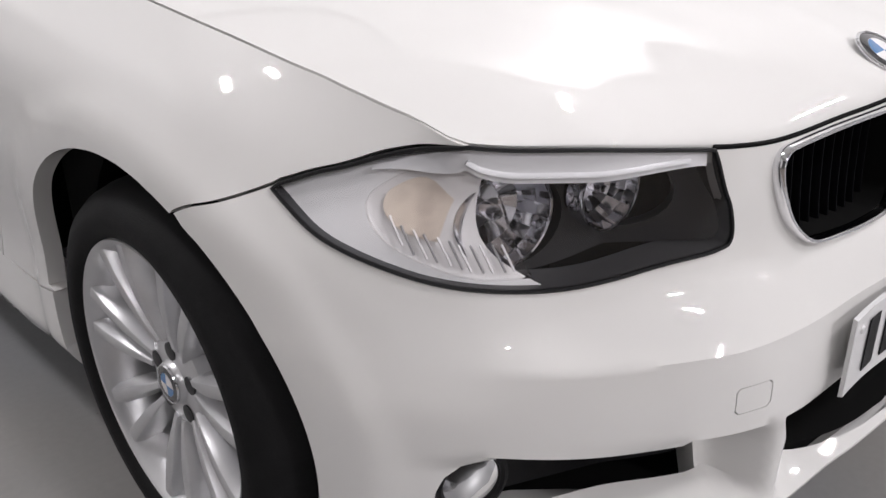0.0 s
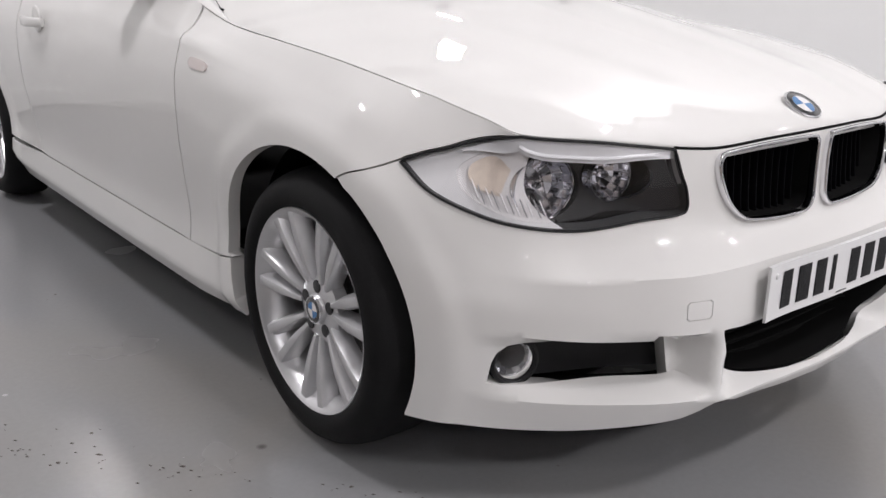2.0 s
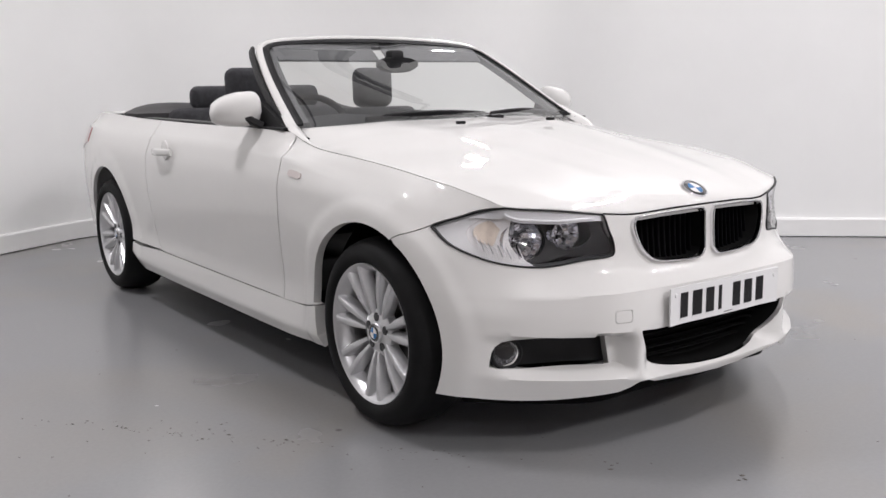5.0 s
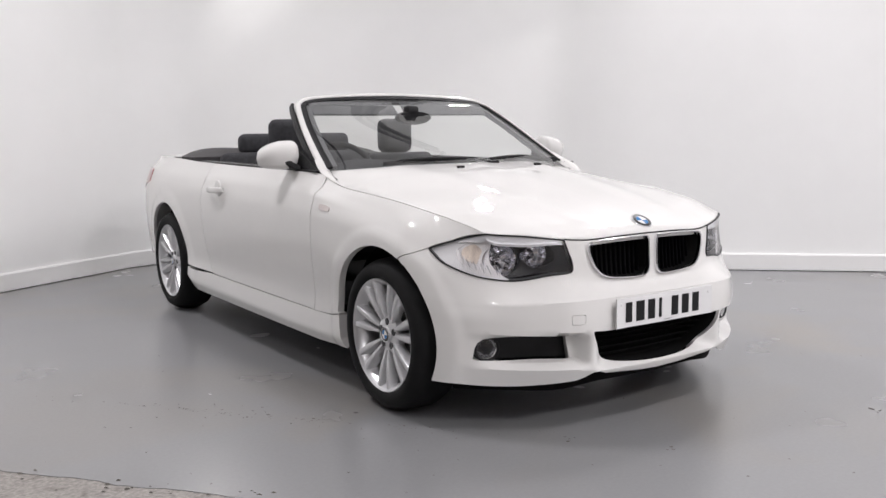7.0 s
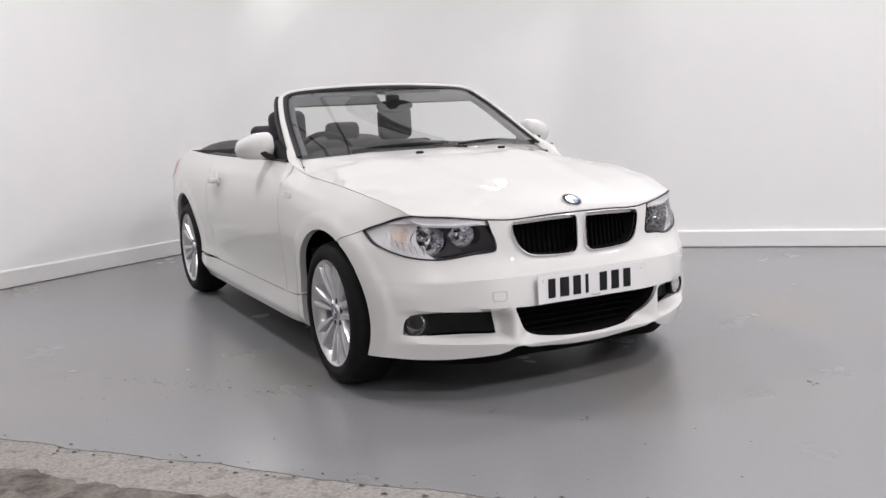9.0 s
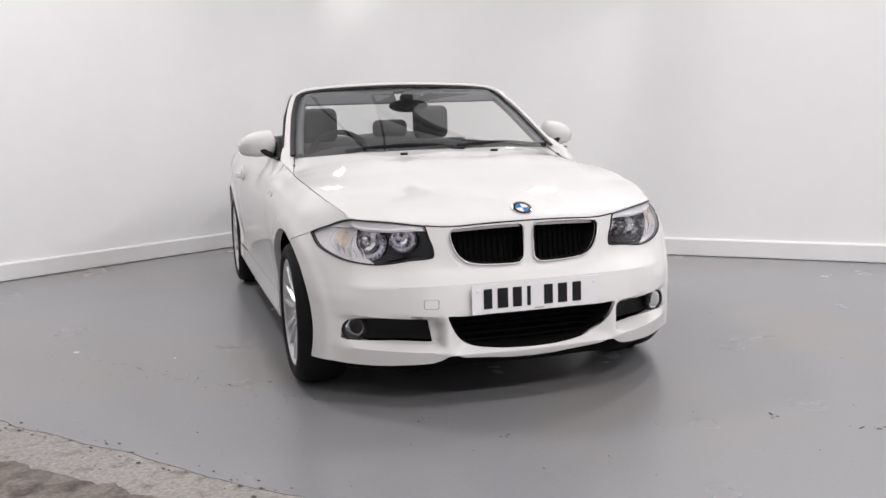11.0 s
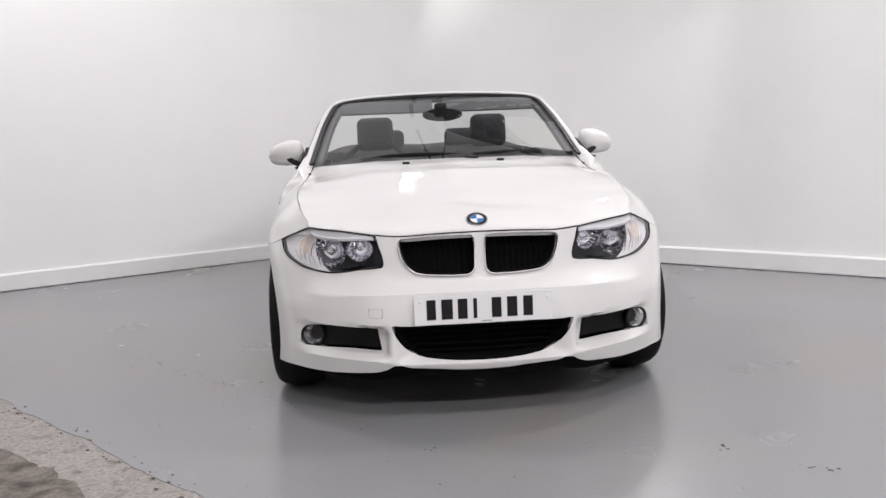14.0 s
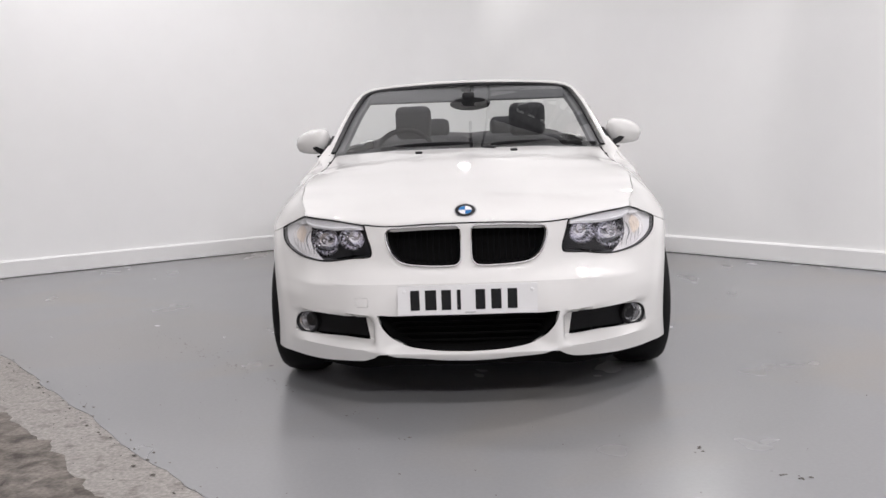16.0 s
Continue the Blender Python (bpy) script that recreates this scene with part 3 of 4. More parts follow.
    door = [(a + GAP, b) for a, b in door_front] + [(s_of_y(y), TOP) for y in np.linspace(.62, 1.9, 40)] \
        + dense([(s_of_y(1.93), TOP), at(s_of_y(1.97), .8), at(s_of_y(1.985), .6), at(s_of_y(1.96), .42), at(s_of_y(1.90), .325)], 6) \
        + [at(s_of_y(y), .321) for y in np.linspace(1.85, .65, 20)]
    door_ob = part("door", patch(body, fl(door), step=0.022, flange=0.03), PAINT, car)
    rear_front = dense([at(s_of_y(1.905), .325), at(s_of_y(1.965), .42), at(s_of_y(1.99), .6), at(s_of_y(1.975), .8), (s_of_y(1.935), TOP)], 6)
    s_tail = s_of_y(3.05)
    quarter = rear_front + [(s_of_y(1.935) + (s_tail - s_of_y(1.935)) * k / 30, TOP) for k in range(1, 31)] \
        + [(s_tail + (S_END - s_tail) * k / 20, TOP) for k in range(1, 21)] + [(S_END, 2 * VSTEP)] \
        + [(S_END + (s_tail - S_END) * k / 20, 1.0 * VSTEP) for k in range(1, 20)] \
        + arch(2.66, .325, 205, 1) + [at(s_of_y(2.25), .325), at(s_of_y(2.05), .324)]
    part("rear_quarter", patch(body, fl(quarter), step=0.024, flange=0.02), PAINT, car)
    sill = [at(s_of_y(y), .317) for y in np.linspace(1.95, .6, 20)] + [at(s_of_y(.45), .320), at(s_of_y(.345), .339), at(s_of_y(.345), .29), at(s_of_y(.338), .25), at(s_of_y(.328), .205)] \
        + [(s_of_y(y), .004) for y in np.linspace(.322, 2.25, 40)] + [at(s_of_y(2.315), .25), at(s_of_y(2.30), .316)]
    part("side_sill", patch(body, fl(sill), step=0.018, flange=0.08), PAINT, car)

# ---- bonnet ----
def top_edge(s):
    return body(np.array([s]), np.array([TOP]))[0]


S_REAR = s_of_y(.47)
edge_front = [top_edge(s_bonc * k / 40) for k in range(41)]
edge_side = [top_edge(s_bonc + (S_REAR - s_bonc) * k / 40) for k in range(41)]
edge_side += [np.array(p) for p in spline([tuple(edge_side[-1]), (.721, .53, .876), (.703, .615, .903), (.685, .70, .936)], 8)[1:]]
edge_side = np.array(edge_side)
edge_front = np.array(edge_front)
REAR = [(0, .52, .960), (.25, .54, .957), (.5, .61, .948), (.685, .70, .936)]
nw, nu = 64, 72
ys = (edge_side[:, 1] - edge_side[0, 1]) / (edge_side[-1, 1] - edge_side[0, 1])
bm = bmesh.new()
rows = []
for i in range(nw + 1):
    w = (i / nw) ** 1.9
    xs, zs = np.interp(w, ys, edge_side[:, 0]), np.interp(w, ys, edge_side[:, 2])
    gs = (zs - .758) / (.936 - .758)
    gc = w ** .56
    row = []
    for j in range(nu + 1):
        u = 2 * j / nu - 1
        au = abs(u)
        x = u * (xs - .003)
        yf = np.interp(au * .64, edge_front[:, 0], edge_front[:, 1]) + .003
        zf = np.interp(au * .64, edge_front[:, 0], edge_front[:, 2])
        q = [float(pchip([p[0] for p in REAR], [p[k] for p in REAR], au * .685)) for k in (1, 2)]
        y = yf + (q[0] - yf) * w
        k = au ** (2.4 + 3 * smooth(.55, .95, w))
        z = zf + (q[1] - zf) * (gc * (1 - k) + gs * k)
        ridge = .33 + .22 * w
        z += .006 * math.exp(-((au - ridge) / .10) ** 2) * min(1, w * 6) * (1 - w * .5)
        row.append(bm.verts.new((x, y, z + .001)))
    rows.append(row)
for a, b in zip(rows, rows[1:]):
    for j in range(nu):
        bm.faces.new((a[j], a[j + 1], b[j + 1], b[j]))
rim = [e for e in bm.edges if len(e.link_faces) == 1]
r = bmesh.ops.extrude_edge_only(bm, edges=rim)
for v in [g for g in r["geom"] if isinstance(g, bmesh.types.BMVert)]:
    v.co.z -= .025
    v.co.x *= .985
    v.co.y += .006 if v.co.y < 0.2 else -.01
bmesh.ops.recalc_face_normals(bm, faces=bm.faces)
bonnet = part("bonnet", bm, PAINT, car)
# dark strip along the bonnet's front edge stands in for the deep gap's shade
bm = bmesh.new()
sweep(bm, [tuple(body(np.array([a]), np.array([TOP - .003]), -.006)[0]) for a in np.linspace(-s_hl_in, s_hl_in, 61)], round_section(.012, .007, .8, 8), lambda i: (0, -1, 0))
part("bonnet_seal", bm, VOID, bonnet)

# ---- wheels ----
def wheel(name):
    """A wheel whose outer face looks along -x, hub at the origin."""
    w = new(name)
    bm = bmesh.new()
    R, W = 0.318, 0.105
    lathe(bm, [(.222, .07), (.232, -.088), (.238, -.097), (.252, -.105), (.272, -.105), (.292, -.096), (.306, -.077), (.314, -.052), (.318, -.02), (.318, .06), (.300, .10), (.23, .09)], 72, close=True)
    part("tyre", bm, RUBBER, w)
    bm = bmesh.new()
    lathe(bm, [(.225, .08), (.205, .06), (.200, -.03), (.206, -.062), (.218, -.080), (.228, -.093), (.234, -.096), (.237, -.090), (.235, -.07)], 72)
    part("rim_barrel", bm, ALLOY, w)
    # seven pairs of slim spokes, flat-faced with chamfered flanks
    bm = bmesh.new()
    rings = []
    for t in np.linspace(0, 1, 11):
        rr = .066 + .162 * t
        hw = .0085 + .0075 * smooth(0, .55, t) + .0035 * smooth(.82, 1, t)
        x = -.062 - .022 * t - .005 * math.sin(math.pi * t)
        shape = [(-hw * 1.15, x + .034), (-hw, x + .008), (-hw * .62, x - .004), (-hw * .46, x - .005), (hw * .46, x - .005), (hw * .62, x - .004), (hw, x + .008), (hw * 1.15, x + .034)]
        rings.append([bm.verts.new((q, rr, h)) for h, q in shape])
    for r0, r1 in zip(rings, rings[1:]):
        for j in range(7):
            bm.faces.new((r0[j], r0[j + 1], r1[j + 1], r1[j]))
    bm.faces.new(rings[0])
    bm.faces.new(rings[-1][::-1])
    bmesh.ops.recalc_face_normals(bm, faces=bm.faces)
    first = part("spoke", bm, ALLOY, w, sharp=24)
    for k in range(14):
        turn = 360 / 7 * (k // 2) + (9.6 if k % 2 else -9.6)
        one = first if k == 0 else new("spoke", first.data)
        one.parent = w
        one.matrix_basis = pose(0, 0, 0, turn + 12, 0, 0)
    # short webs that tie each pair together at the rim
    bm = bmesh.new()
    lo, hi = [], []
    for a in np.linspace(-7.5, 7.5, 7):
        c, d = math.cos(radians(a)), math.sin(radians(a))
        dip = .020 * (1 - (a / 7.5) ** 2)
        lo.append([bm.verts.new((-.066, (.196 + dip) * c, (.196 + dip) * d)), bm.verts.new((-.040, (.196 + dip) * c, (.196 + dip) * d))])
        hi.append([bm.verts.new((-.084, .229 * c, .229 * d)), bm.verts.new((-.040, .229 * c, .229 * d))])
    for k in range(6):
        bm.faces.new((lo[k][0], lo[k + 1][0], hi[k + 1][0], hi[k][0]))
        bm.faces.new((lo[k][1], lo[k + 1][1], lo[k + 1][0], lo[k][0]))
    bmesh.ops.recalc_face_normals(bm, faces=bm.faces)
    first = part("spoke_web", bm, ALLOY, w)
    for k in range(7):
        one = first if k == 0 else new("spoke_web", first.data)
        one.parent = w
        one.matrix_basis = pose(0, 0, 0, 360 / 7 * k + 12, 0, 0)
    bm = bmesh.new()
    lathe(bm, [(.0, -.072), (.032, -.072), (.034, -.070), (.036, -.064), (.066, -.063), (.078, -.057), (.084, -.03)], 40)
    part("hub", bm, ALLOY, w)
    # dark discs stand for the bolts in their shaded recesses
    for k in range(5):
        a = 2 * math.pi * (k + .25) / 5
        bm = bmesh.new()
        lathe(bm, [(.0, -.0660), (.0125, -.0660), (.0145, -.0655), (.0150, -.060)], 16, Matrix.Translation((0, .053 * math.cos(a), .053 * math.sin(a))))
        part("wheel_bolt", bm, BOLT_RECESS, w)
    badge(Matrix.Translation((-.0745, 0, 0)) @ pose(0, 0, 0, 90, 0, -90), .031, w, "hub_cap")
    bm = bmesh.new()
    lathe(bm, [(.0, .0), (.15, .0), (.15, .02), (.0, .02)], 40)
    part("brake_disc", bm, material("brake_steel", (.16, .155, .15), .4, .8, vary=.2) if "brake_steel" not in bpy.data.materials else bpy.data.materials["brake_steel"], w)
    # added black disc puts the shade between the spokes into colour
    bm = bmesh.new()
    lathe(bm, [(.0, .035), (.20, .035), (.20, .045), (.0, .045)], 40)
    part("brake_shield", bm, VOID, w)
    w.scale = (1, .974, .974)
    return w


BLUE = material("enamel_blue", (0.03, 0.17, 0.42), 0.15, coat=1.0)
ENAMEL = material("enamel_white", (0.8, 0.8, 0.8), 0.15, coat=1.0)
ENAMEL_BLACK = material("enamel_black", (0.01, 0.01, 0.012), 0.12, coat=1.0)


def badge(m, r, parent, name):
    """A domed round badge of plain coloured quarters, lying in its own xy plane, facing +z."""
    bm = bmesh.new()
    lathe(bm, [(r * 1.0, -.004), (r * 1.04, 0), (r, .0022), (r * .93, .0016)], 40, m @ pose(0, 0, 0, 0, -90, 0))
    ob = part(name, bm, CHROME, parent, "round badge with a metal rim")
    bm = bmesh.new()
    lathe(bm, [(r * .94, .0008), (r * .66, .0026), (r * .63, .0026)], 40, m @ pose(0, 0, 0, 0, -90, 0))
    part("badge_ring", bm, ENAMEL_BLACK, ob)
    for q in range(4):
        bm = bmesh.new()
        c = bm.verts.new(m @ Vector((0, 0, .0034)))
        arc = [bm.verts.new(m @ Vector((r * .62 * math.cos(radians(90 * q + 9 * k)), r * .62 * math.sin(radians(90 * q + 9 * k)), .0026))) for k in range(11)]
        for k in range(10):
            bm.faces.new((c, arc[k], arc[k + 1]))
        part("badge_quarter", bm, ENAMEL if q % 2 == 0 else BLUE, ob)
    return ob


BOLT_RECESS = material("bolt_recess_dark", (.05, .05, .052), .4, .6)
front_wheel = wheel("wheel")
front_wheel.parent = car
front_wheel.matrix_basis = pose(-.741, 0, .310) @ Matrix.Diagonal((1, .974, .974, 1))
for x, y, rz in ((-.752, 2.66, 0), (.741, 0, 180), (.752, 2.66, 180)):
    copy_thing(front_wheel, pose(x, y, .310, 23 if y else 0, 0, rz))

# ---- dark inner structure ----
# black block added unseen under the bonnet, stops light leaking through the gaps
bm = bmesh.new()
box(bm, 0, .05, .45, 1.0, 1.0, .5, .04)
part("engine_bay", bm, VOID, car)
bm = bmesh.new()
box(bm, 0, 1.60, .19, 1.20, 3.6, .06, .02)
part("floor_pan", bm, VOID, car)
bm = bmesh.new()
dam = []
for a in np.linspace(-foot(.77, -.37)[0], foot(.77, -.37)[0], 49):
    p = body(np.array([a]), np.array([.03]), -.07)[0]
    z0 = .150 + .02 * (1 - smooth(.25, .45, abs(p[0])))
    dam.append([bm.verts.new((p[0], p[1], z0)), bm.verts.new((p[0], p[1], .235)), bm.verts.new((p[0] * .9, p[1] + .06, .235)), bm.verts.new((p[0] * .9, p[1] + .06, z0))])
for a, b in zip(dam, dam[1:]):
    for j in range(4):
        bm.faces.new((a[j], a[(j + 1) % 4], b[(j + 1) % 4], b[j]))
bmesh.ops.recalc_face_normals(bm, faces=bm.faces)
part("air_dam", bm, VOID, car)
for sg in (-1, 1):
    for cy, cz in ((0, .318), (2.66, .325)):
        bm = bmesh.new()
        lathe(bm, [(.365, .45), (.365, .75)], 48, Matrix.Translation((0, cy, cz)) @ Matrix.Diagonal((sg, 1, 1, 1)))
        bm2 = [v for v in bm.verts if v.co.z < .2]
        bmesh.ops.delete(bm, geom=bm2, context="VERTS")
        bmesh.ops.recalc_face_normals(bm, faces=bm.faces)
        part("wheel_arch_liner", bm, VOID, car)

# ---------------- grilles and openings ----------------
def loop_points(loop, lift, sg=1):
    arr = np.array(loop)
    return body(arr[:, 0] * sg, arr[:, 1], lift)


def grow(loop, k):
    c = np.mean(loop, axis=0)
    return [tuple(c + (np.array(p) - c) * k) for p in loop]


def throat(loop, front, rear, sg=1):
    """A short tube behind an opening."""
    bm = bmesh.new()
    a, b = ([bm.verts.new(p) for p in loop_points(loop, lift, sg)] for lift in (front, rear))
    for i in range(len(a)):
        j = (i + 1) % len(a)
        bm.faces.new((a[i], a[j], b[j], b[i]))
    bmesh.ops.recalc_face_normals(bm, faces=bm.faces)
    return bm


SLAT = material("grille_black", (.004, .004, .005), .8, Specular_IOR_Level=.05)
for sg in (-1, 1):
    kp = loop_points(kidney, 0.004, sg)
    mid = kp.mean(0)
    bm = bmesh.new()
    nose = Vector((0, -1, 0.1)).normalized()
    sweep(bm, kp, round_section(.020, .0068, .5, 12), lambda i: nose, closed=True)
    bmesh.ops.recalc_face_normals(bm, faces=bm.faces)
    frame_ob = part("grille_frame", bm, CHROME, bumper, "polished chrome kidney-shaped grille surround")
    part("grille_throat", throat(grow(kidney, .955), -.001, -.062, sg), VOID, frame_ob)
    kid = kidney if sg > 0 else mir(kidney)
    part("grille_backing", patch(body, kid, step=.03, flange=0, hole_flange=0, lift=-.06), VOID, frame_ob)
    ks = np.array(kidney)
    zs = np.array([p[2] for p in kp])
    xs = np.array([abs(p[0]) for p in kp])
    for k in range(11):
        x = .036 + k * .0235
        span = [z for x0, x1, z in zip(xs, np.roll(xs, -1), zs) if (x0 - x) * (x1 - x) <= 0]
        if len(span) < 2:
            continue
        z0, z1 = min(span) + .002, max(span) - .002
        pts = []
        for t in np.linspace(0, 1, 9):
            z = z0 + (z1 - z0) * t
            s, b = face(x, z)
            p = body(np.array([s * sg]), np.array([b]), -.040)[0]
            pts.append(tuple(p))
        bm = bmesh.new()
        sweep(bm, pts, round_section(.016, .0045, .5, 8), lambda i: (0, -1, 0))
        bmesh.ops.recalc_face_normals(bm, faces=bm.faces)
        part("grille_slat", bm, SLAT, frame_ob)

part("mouth_throat", throat(grow(mouth_loop, .985), -.010, -.102), VOID, bumper)
part("mouth_backing", patch(body, grow(mouth_loop, 1.03), step=.03, flange=0, lift=-.10), VOID, bumper)
for k in range(5):
    z = .262 + k * .025
    xe = float(np.interp(z, [.245, .263, .292, .335, .37, .39], [.18, .25, .29, .318, .33, .33]))
    bm = bmesh.new()
    pts = [tuple(body(np.array([face(abs(x), z)[0] * (1 if x >= 0 else -1)]), np.array([face(abs(x), z)[1]]), -.065)[0]) for x in np.linspace(-xe, xe, 25)]
    sweep(bm, pts, round_section(.03, .006, .5, 8), lambda i: (0, -1, .15))
    bmesh.ops.recalc_face_normals(bm, faces=bm.faces)
    part("mouth_slat", bm, VOID, bumper)

BULB = material("lamp_reflector", (.88, .88, .92), .07, 1.0)


def bowl_lamp(parent, centre, axis, r, depth, name, shroud, facets=20, rough_seed=0):
    """A chrome bowl with a bulb cap in the middle and a black or chrome rim, opening along axis."""
    m = Matrix.Translation(centre) @ Vector(axis).to_track_quat("X", "Z").to_matrix().to_4x4()
    bm = bmesh.new()
    lathe(bm, [(r * .12, -depth), (r * .45, -depth * .93), (r * .72, -depth * .68), (r * .9, -depth * .3), (r * .97, 0)], facets, m)
    bmesh.ops.recalc_face_normals(bm, faces=bm.faces)
    ob = part(name, bm, BULB, parent, "bright faceted reflector bowl", sharp=10)
    bm = bmesh.new()
    lathe(bm, [(r * .97, -.004), (r * .98, .002), (r * 1.005, .0035), (r * 1.03, .001), (r * 1.03, -depth * .5)], 40, m)
    part("reflector_rim", bm, shroud, ob)
    bm = bmesh.new()
    lathe(bm, [(.0, -depth * .25), (r * .1, -depth * .27), (r * .16, -depth * .38), (r * .16, -depth)], 20, m)
    part("bulb_cap", bm, BULB, ob)
    return ob


FOGM = material("fog_reflector_metal", (.55, .55, .57), .15, .9)
HL_GREY = material("lamp_bezel_grey", (.014, .014, .016), .35, vary=.1, scale=15)
HL_SILVER = material("lamp_silver_trim", (.95, .945, .945), .3, .0)
TRIM_L = material("lamp_wall_grey", (.36, .36, .37), .4)
HL_WALL = material("lamp_housing_grey", (.05, .05, .053), .4)
BROW = material("lamp_light_guide", (.90, .90, .91), .25, coat=.5)


def bezel_skin(a, b, lift):
    """The lamp's dark inner face: deepest round the twin bowls."""
    wide = np.abs(body(a, b, lift)[:, 0])
    p = body(a, b, lift - .004 - .030 * smooth(.57, .65, wide))
    p[:, 1] += np.interp(np.abs(p[:, 0]), [.36, .395, .455, .575, .64, .72, .80], [.010, .042, .080, .056, .034, .015, .010])
    return p


AMBER_REFLECTION = material("painted_amber_reflection", (.86, .76, .67), .3, coat=.5, vary=.2, scale=40)
AMBER = material("amber_bulb", (.75, .34, .16), .2, coat=1.0)
RIBBED = glass_material("ribbed_clear_lens", (1.0, .985, .98), .10)
for sg in (-1, 1):
    fl = (lambda p: mir(p)) if sg < 0 else (lambda p: p)
    loop = HL_LOW + HL_TOP[1:]
    lens = patch(body, fl(loop), step=.012, flange=.012, lift=.002)
    lamp = part("headlight", lens, LENS, car, "clear headlight with twin round reflectors and dark bezel")
    lamp.visible_shadow = False
    # black gasket round the lens
    lp = loop_points(loop, .0, sg)
    bm = bmesh.new()
    sweep(bm, lp, round_section(.009, .0055, .6, 8), lambda i: (sg * .6, -.75, .3), closed=True)
    bmesh.ops.recalc_face_normals(bm, faces=bm.faces)
    part("gasket", bm, BLACK, lamp)
    c1 = [face(.577 + .069 * math.cos(a), .646 + .067 * math.sin(a)) for a in np.linspace(0, 2 * math.pi, 30, endpoint=False)]
    c2 = [face(.453 + .053 * math.cos(a), .662 + .052 * math.sin(a)) for a in np.linspace(0, 2 * math.pi, 26, endpoint=False)]
    part("bezel", patch(bezel_skin, fl(grow(loop, .998)), [fl(c1), fl(c2)], step=.010, flange=0, hole_flange=.02), HL_GREY, lamp)
    bm = bmesh.new()
    a, b = loop_points(grow(loop, .997), -.003, sg), loop_points(grow(loop, .997), -.055, sg)
    va, vb = [bm.verts.new(p) for p in a], [bm.verts.new(p) for p in b]
    for i in range(len(va)):
        j = (i + 1) % len(va)
        bm.faces.new((va[i], va[j], vb[j], vb[i]))
    bmesh.ops.recalc_face_normals(bm, faces=bm.faces)
    part("housing_wall", bm, HL_WALL, lamp)
    ax = Vector((sg * .10, -1, .02)).normalized()
    bowl_lamp(lamp, (sg * .577, -.445, .646), ax, .069, .055, "dipped_beam_reflector", BULB, 22)
    bowl_lamp(lamp, (sg * .453, -.500, .662), ax, .053, .045, "main_beam_reflector", BULB, 18)
    # bright brow along the top
    s_out = foot(.70, -.355)[0]
    upper, lower = [], []
    for t in np.linspace(0, 1, 30):
        s = s_hl_in + .010 + (s_out - s_hl_in - .010) * t
        top = at(s, float(np.interp(s, [s_hl_in, s_bonc, s_out], [.735, .7585, .733])))[1] if s > s_bonc else TOP - .006
        upper.append((s, top - .007))
        lower.append((s, top - .007 - .028 - .020 * smooth(0, .4, t) + .043 * smooth(.58, 1, t)))
    guide = part("light_guide_brow", patch(body, fl(upper + lower[::-1]), step=.008, flange=.012, lift=-.003), BROW, lamp)
    bm = bmesh.new()
    groove = [tuple(body(np.array([sg * s]), np.array([b + .011]), -.0022)[0]) for s, b in lower[2:-8]]
    sweep(bm, groove, round_section(.004, .007, .5, 8), lambda i: (0, -1, .2))
    bmesh.ops.recalc_face_normals(bm, faces=bm.faces)
    part("brow_groove", bm, BROW, guide)
    # silver outer cone and the ribbed clear indicator lens with its amber bulb
    s_cut, s_top = foot(.572, -.505)[0], foot(.635, -.452)[0]
    cone = [p for p in HL_LOW if p[0] > s_cut] + [p for p in HL_TOP[1:] if p[0] > s_top] + dense([on(.628, -.462, .735), on(.634, -.456, .69), on(.634, -.456, .65), on(.622, -.467, .615), on(.598, -.488, .588)], 4)
    part("silver_cone", patch(body, fl(grow(cone, .990)), step=.010, flange=.0, lift=-.014), HL_SILVER, lamp)
    sig = dense([on(.590, -.50, .585), on(.635, -.455, .588), on(.68, -.405, .612), on(.706, -.365, .650), on(.708, -.355, .69), on(.68, -.39, .722), on(.64, -.44, .727), on(.617, -.47, .70), on(.608, -.485, .64)], 4)
    ind = part("indicator_lens", patch(body, fl(sig), step=.010, flange=.02, lift=-.005), RIBBED, lamp, "clear ribbed indicator lens with an amber bulb behind")
    ind.visible_shadow = False
    for k in range(11):
        x = .604 + .0085 * k
        z0 = float(np.interp(x, [.59, .635, .68, .706], [.587, .590, .614, .650])) + .006
        foot_s = foot(x, float(np.interp(x, [.59, .635, .68, .706], [-.50, -.455, -.405, -.365])))[0]
        bm = bmesh.new()
        sweep(bm, [tuple(body(np.array([sg * (foot_s + .016 * t)]), np.array([at(foot_s + .016 * t, z0 + .036 * t)[1]]), -.0065)[0]) for t in np.linspace(0, 1, 6)], round_section(.0030, .0024, .8, 6), lambda i: (sg, 0, .3))
        bmesh.ops.recalc_face_normals(bm, faces=bm.faces)
        part("lens_rib", bm, TRIM_L if k % 2 else BROW, ind)
    # the amber bulb's reflection in the cone, painted as a pale patch
    glow = dense([on(.664, -.422, .635), on(.690, -.390, .650), on(.700, -.372, .675), on(.692, -.378, .700), on(.668, -.410, .715), on(.650, -.435, .690)], 4)
    part("amber_reflector", patch(body, fl(glow), step=.010, flange=.0, lift=-.010), AMBER_REFLECTION, ind, "pale amber patch painted as the bulb's reflection")
    bm = bmesh.new()
    bmesh.ops.create_uvsphere(bm, u_segments=14, v_segments=10, radius=.004, matrix=Matrix.Translation((sg * .660, -.396, .696)))
    part("amber_bulb", bm, AMBER, ind)
    # fog lamp and its dark panel
    part("fog_recess", patch(body, grow(fl(fog), 1.03), step=.02, flange=0, lift=-.045), BLACK, bumper)
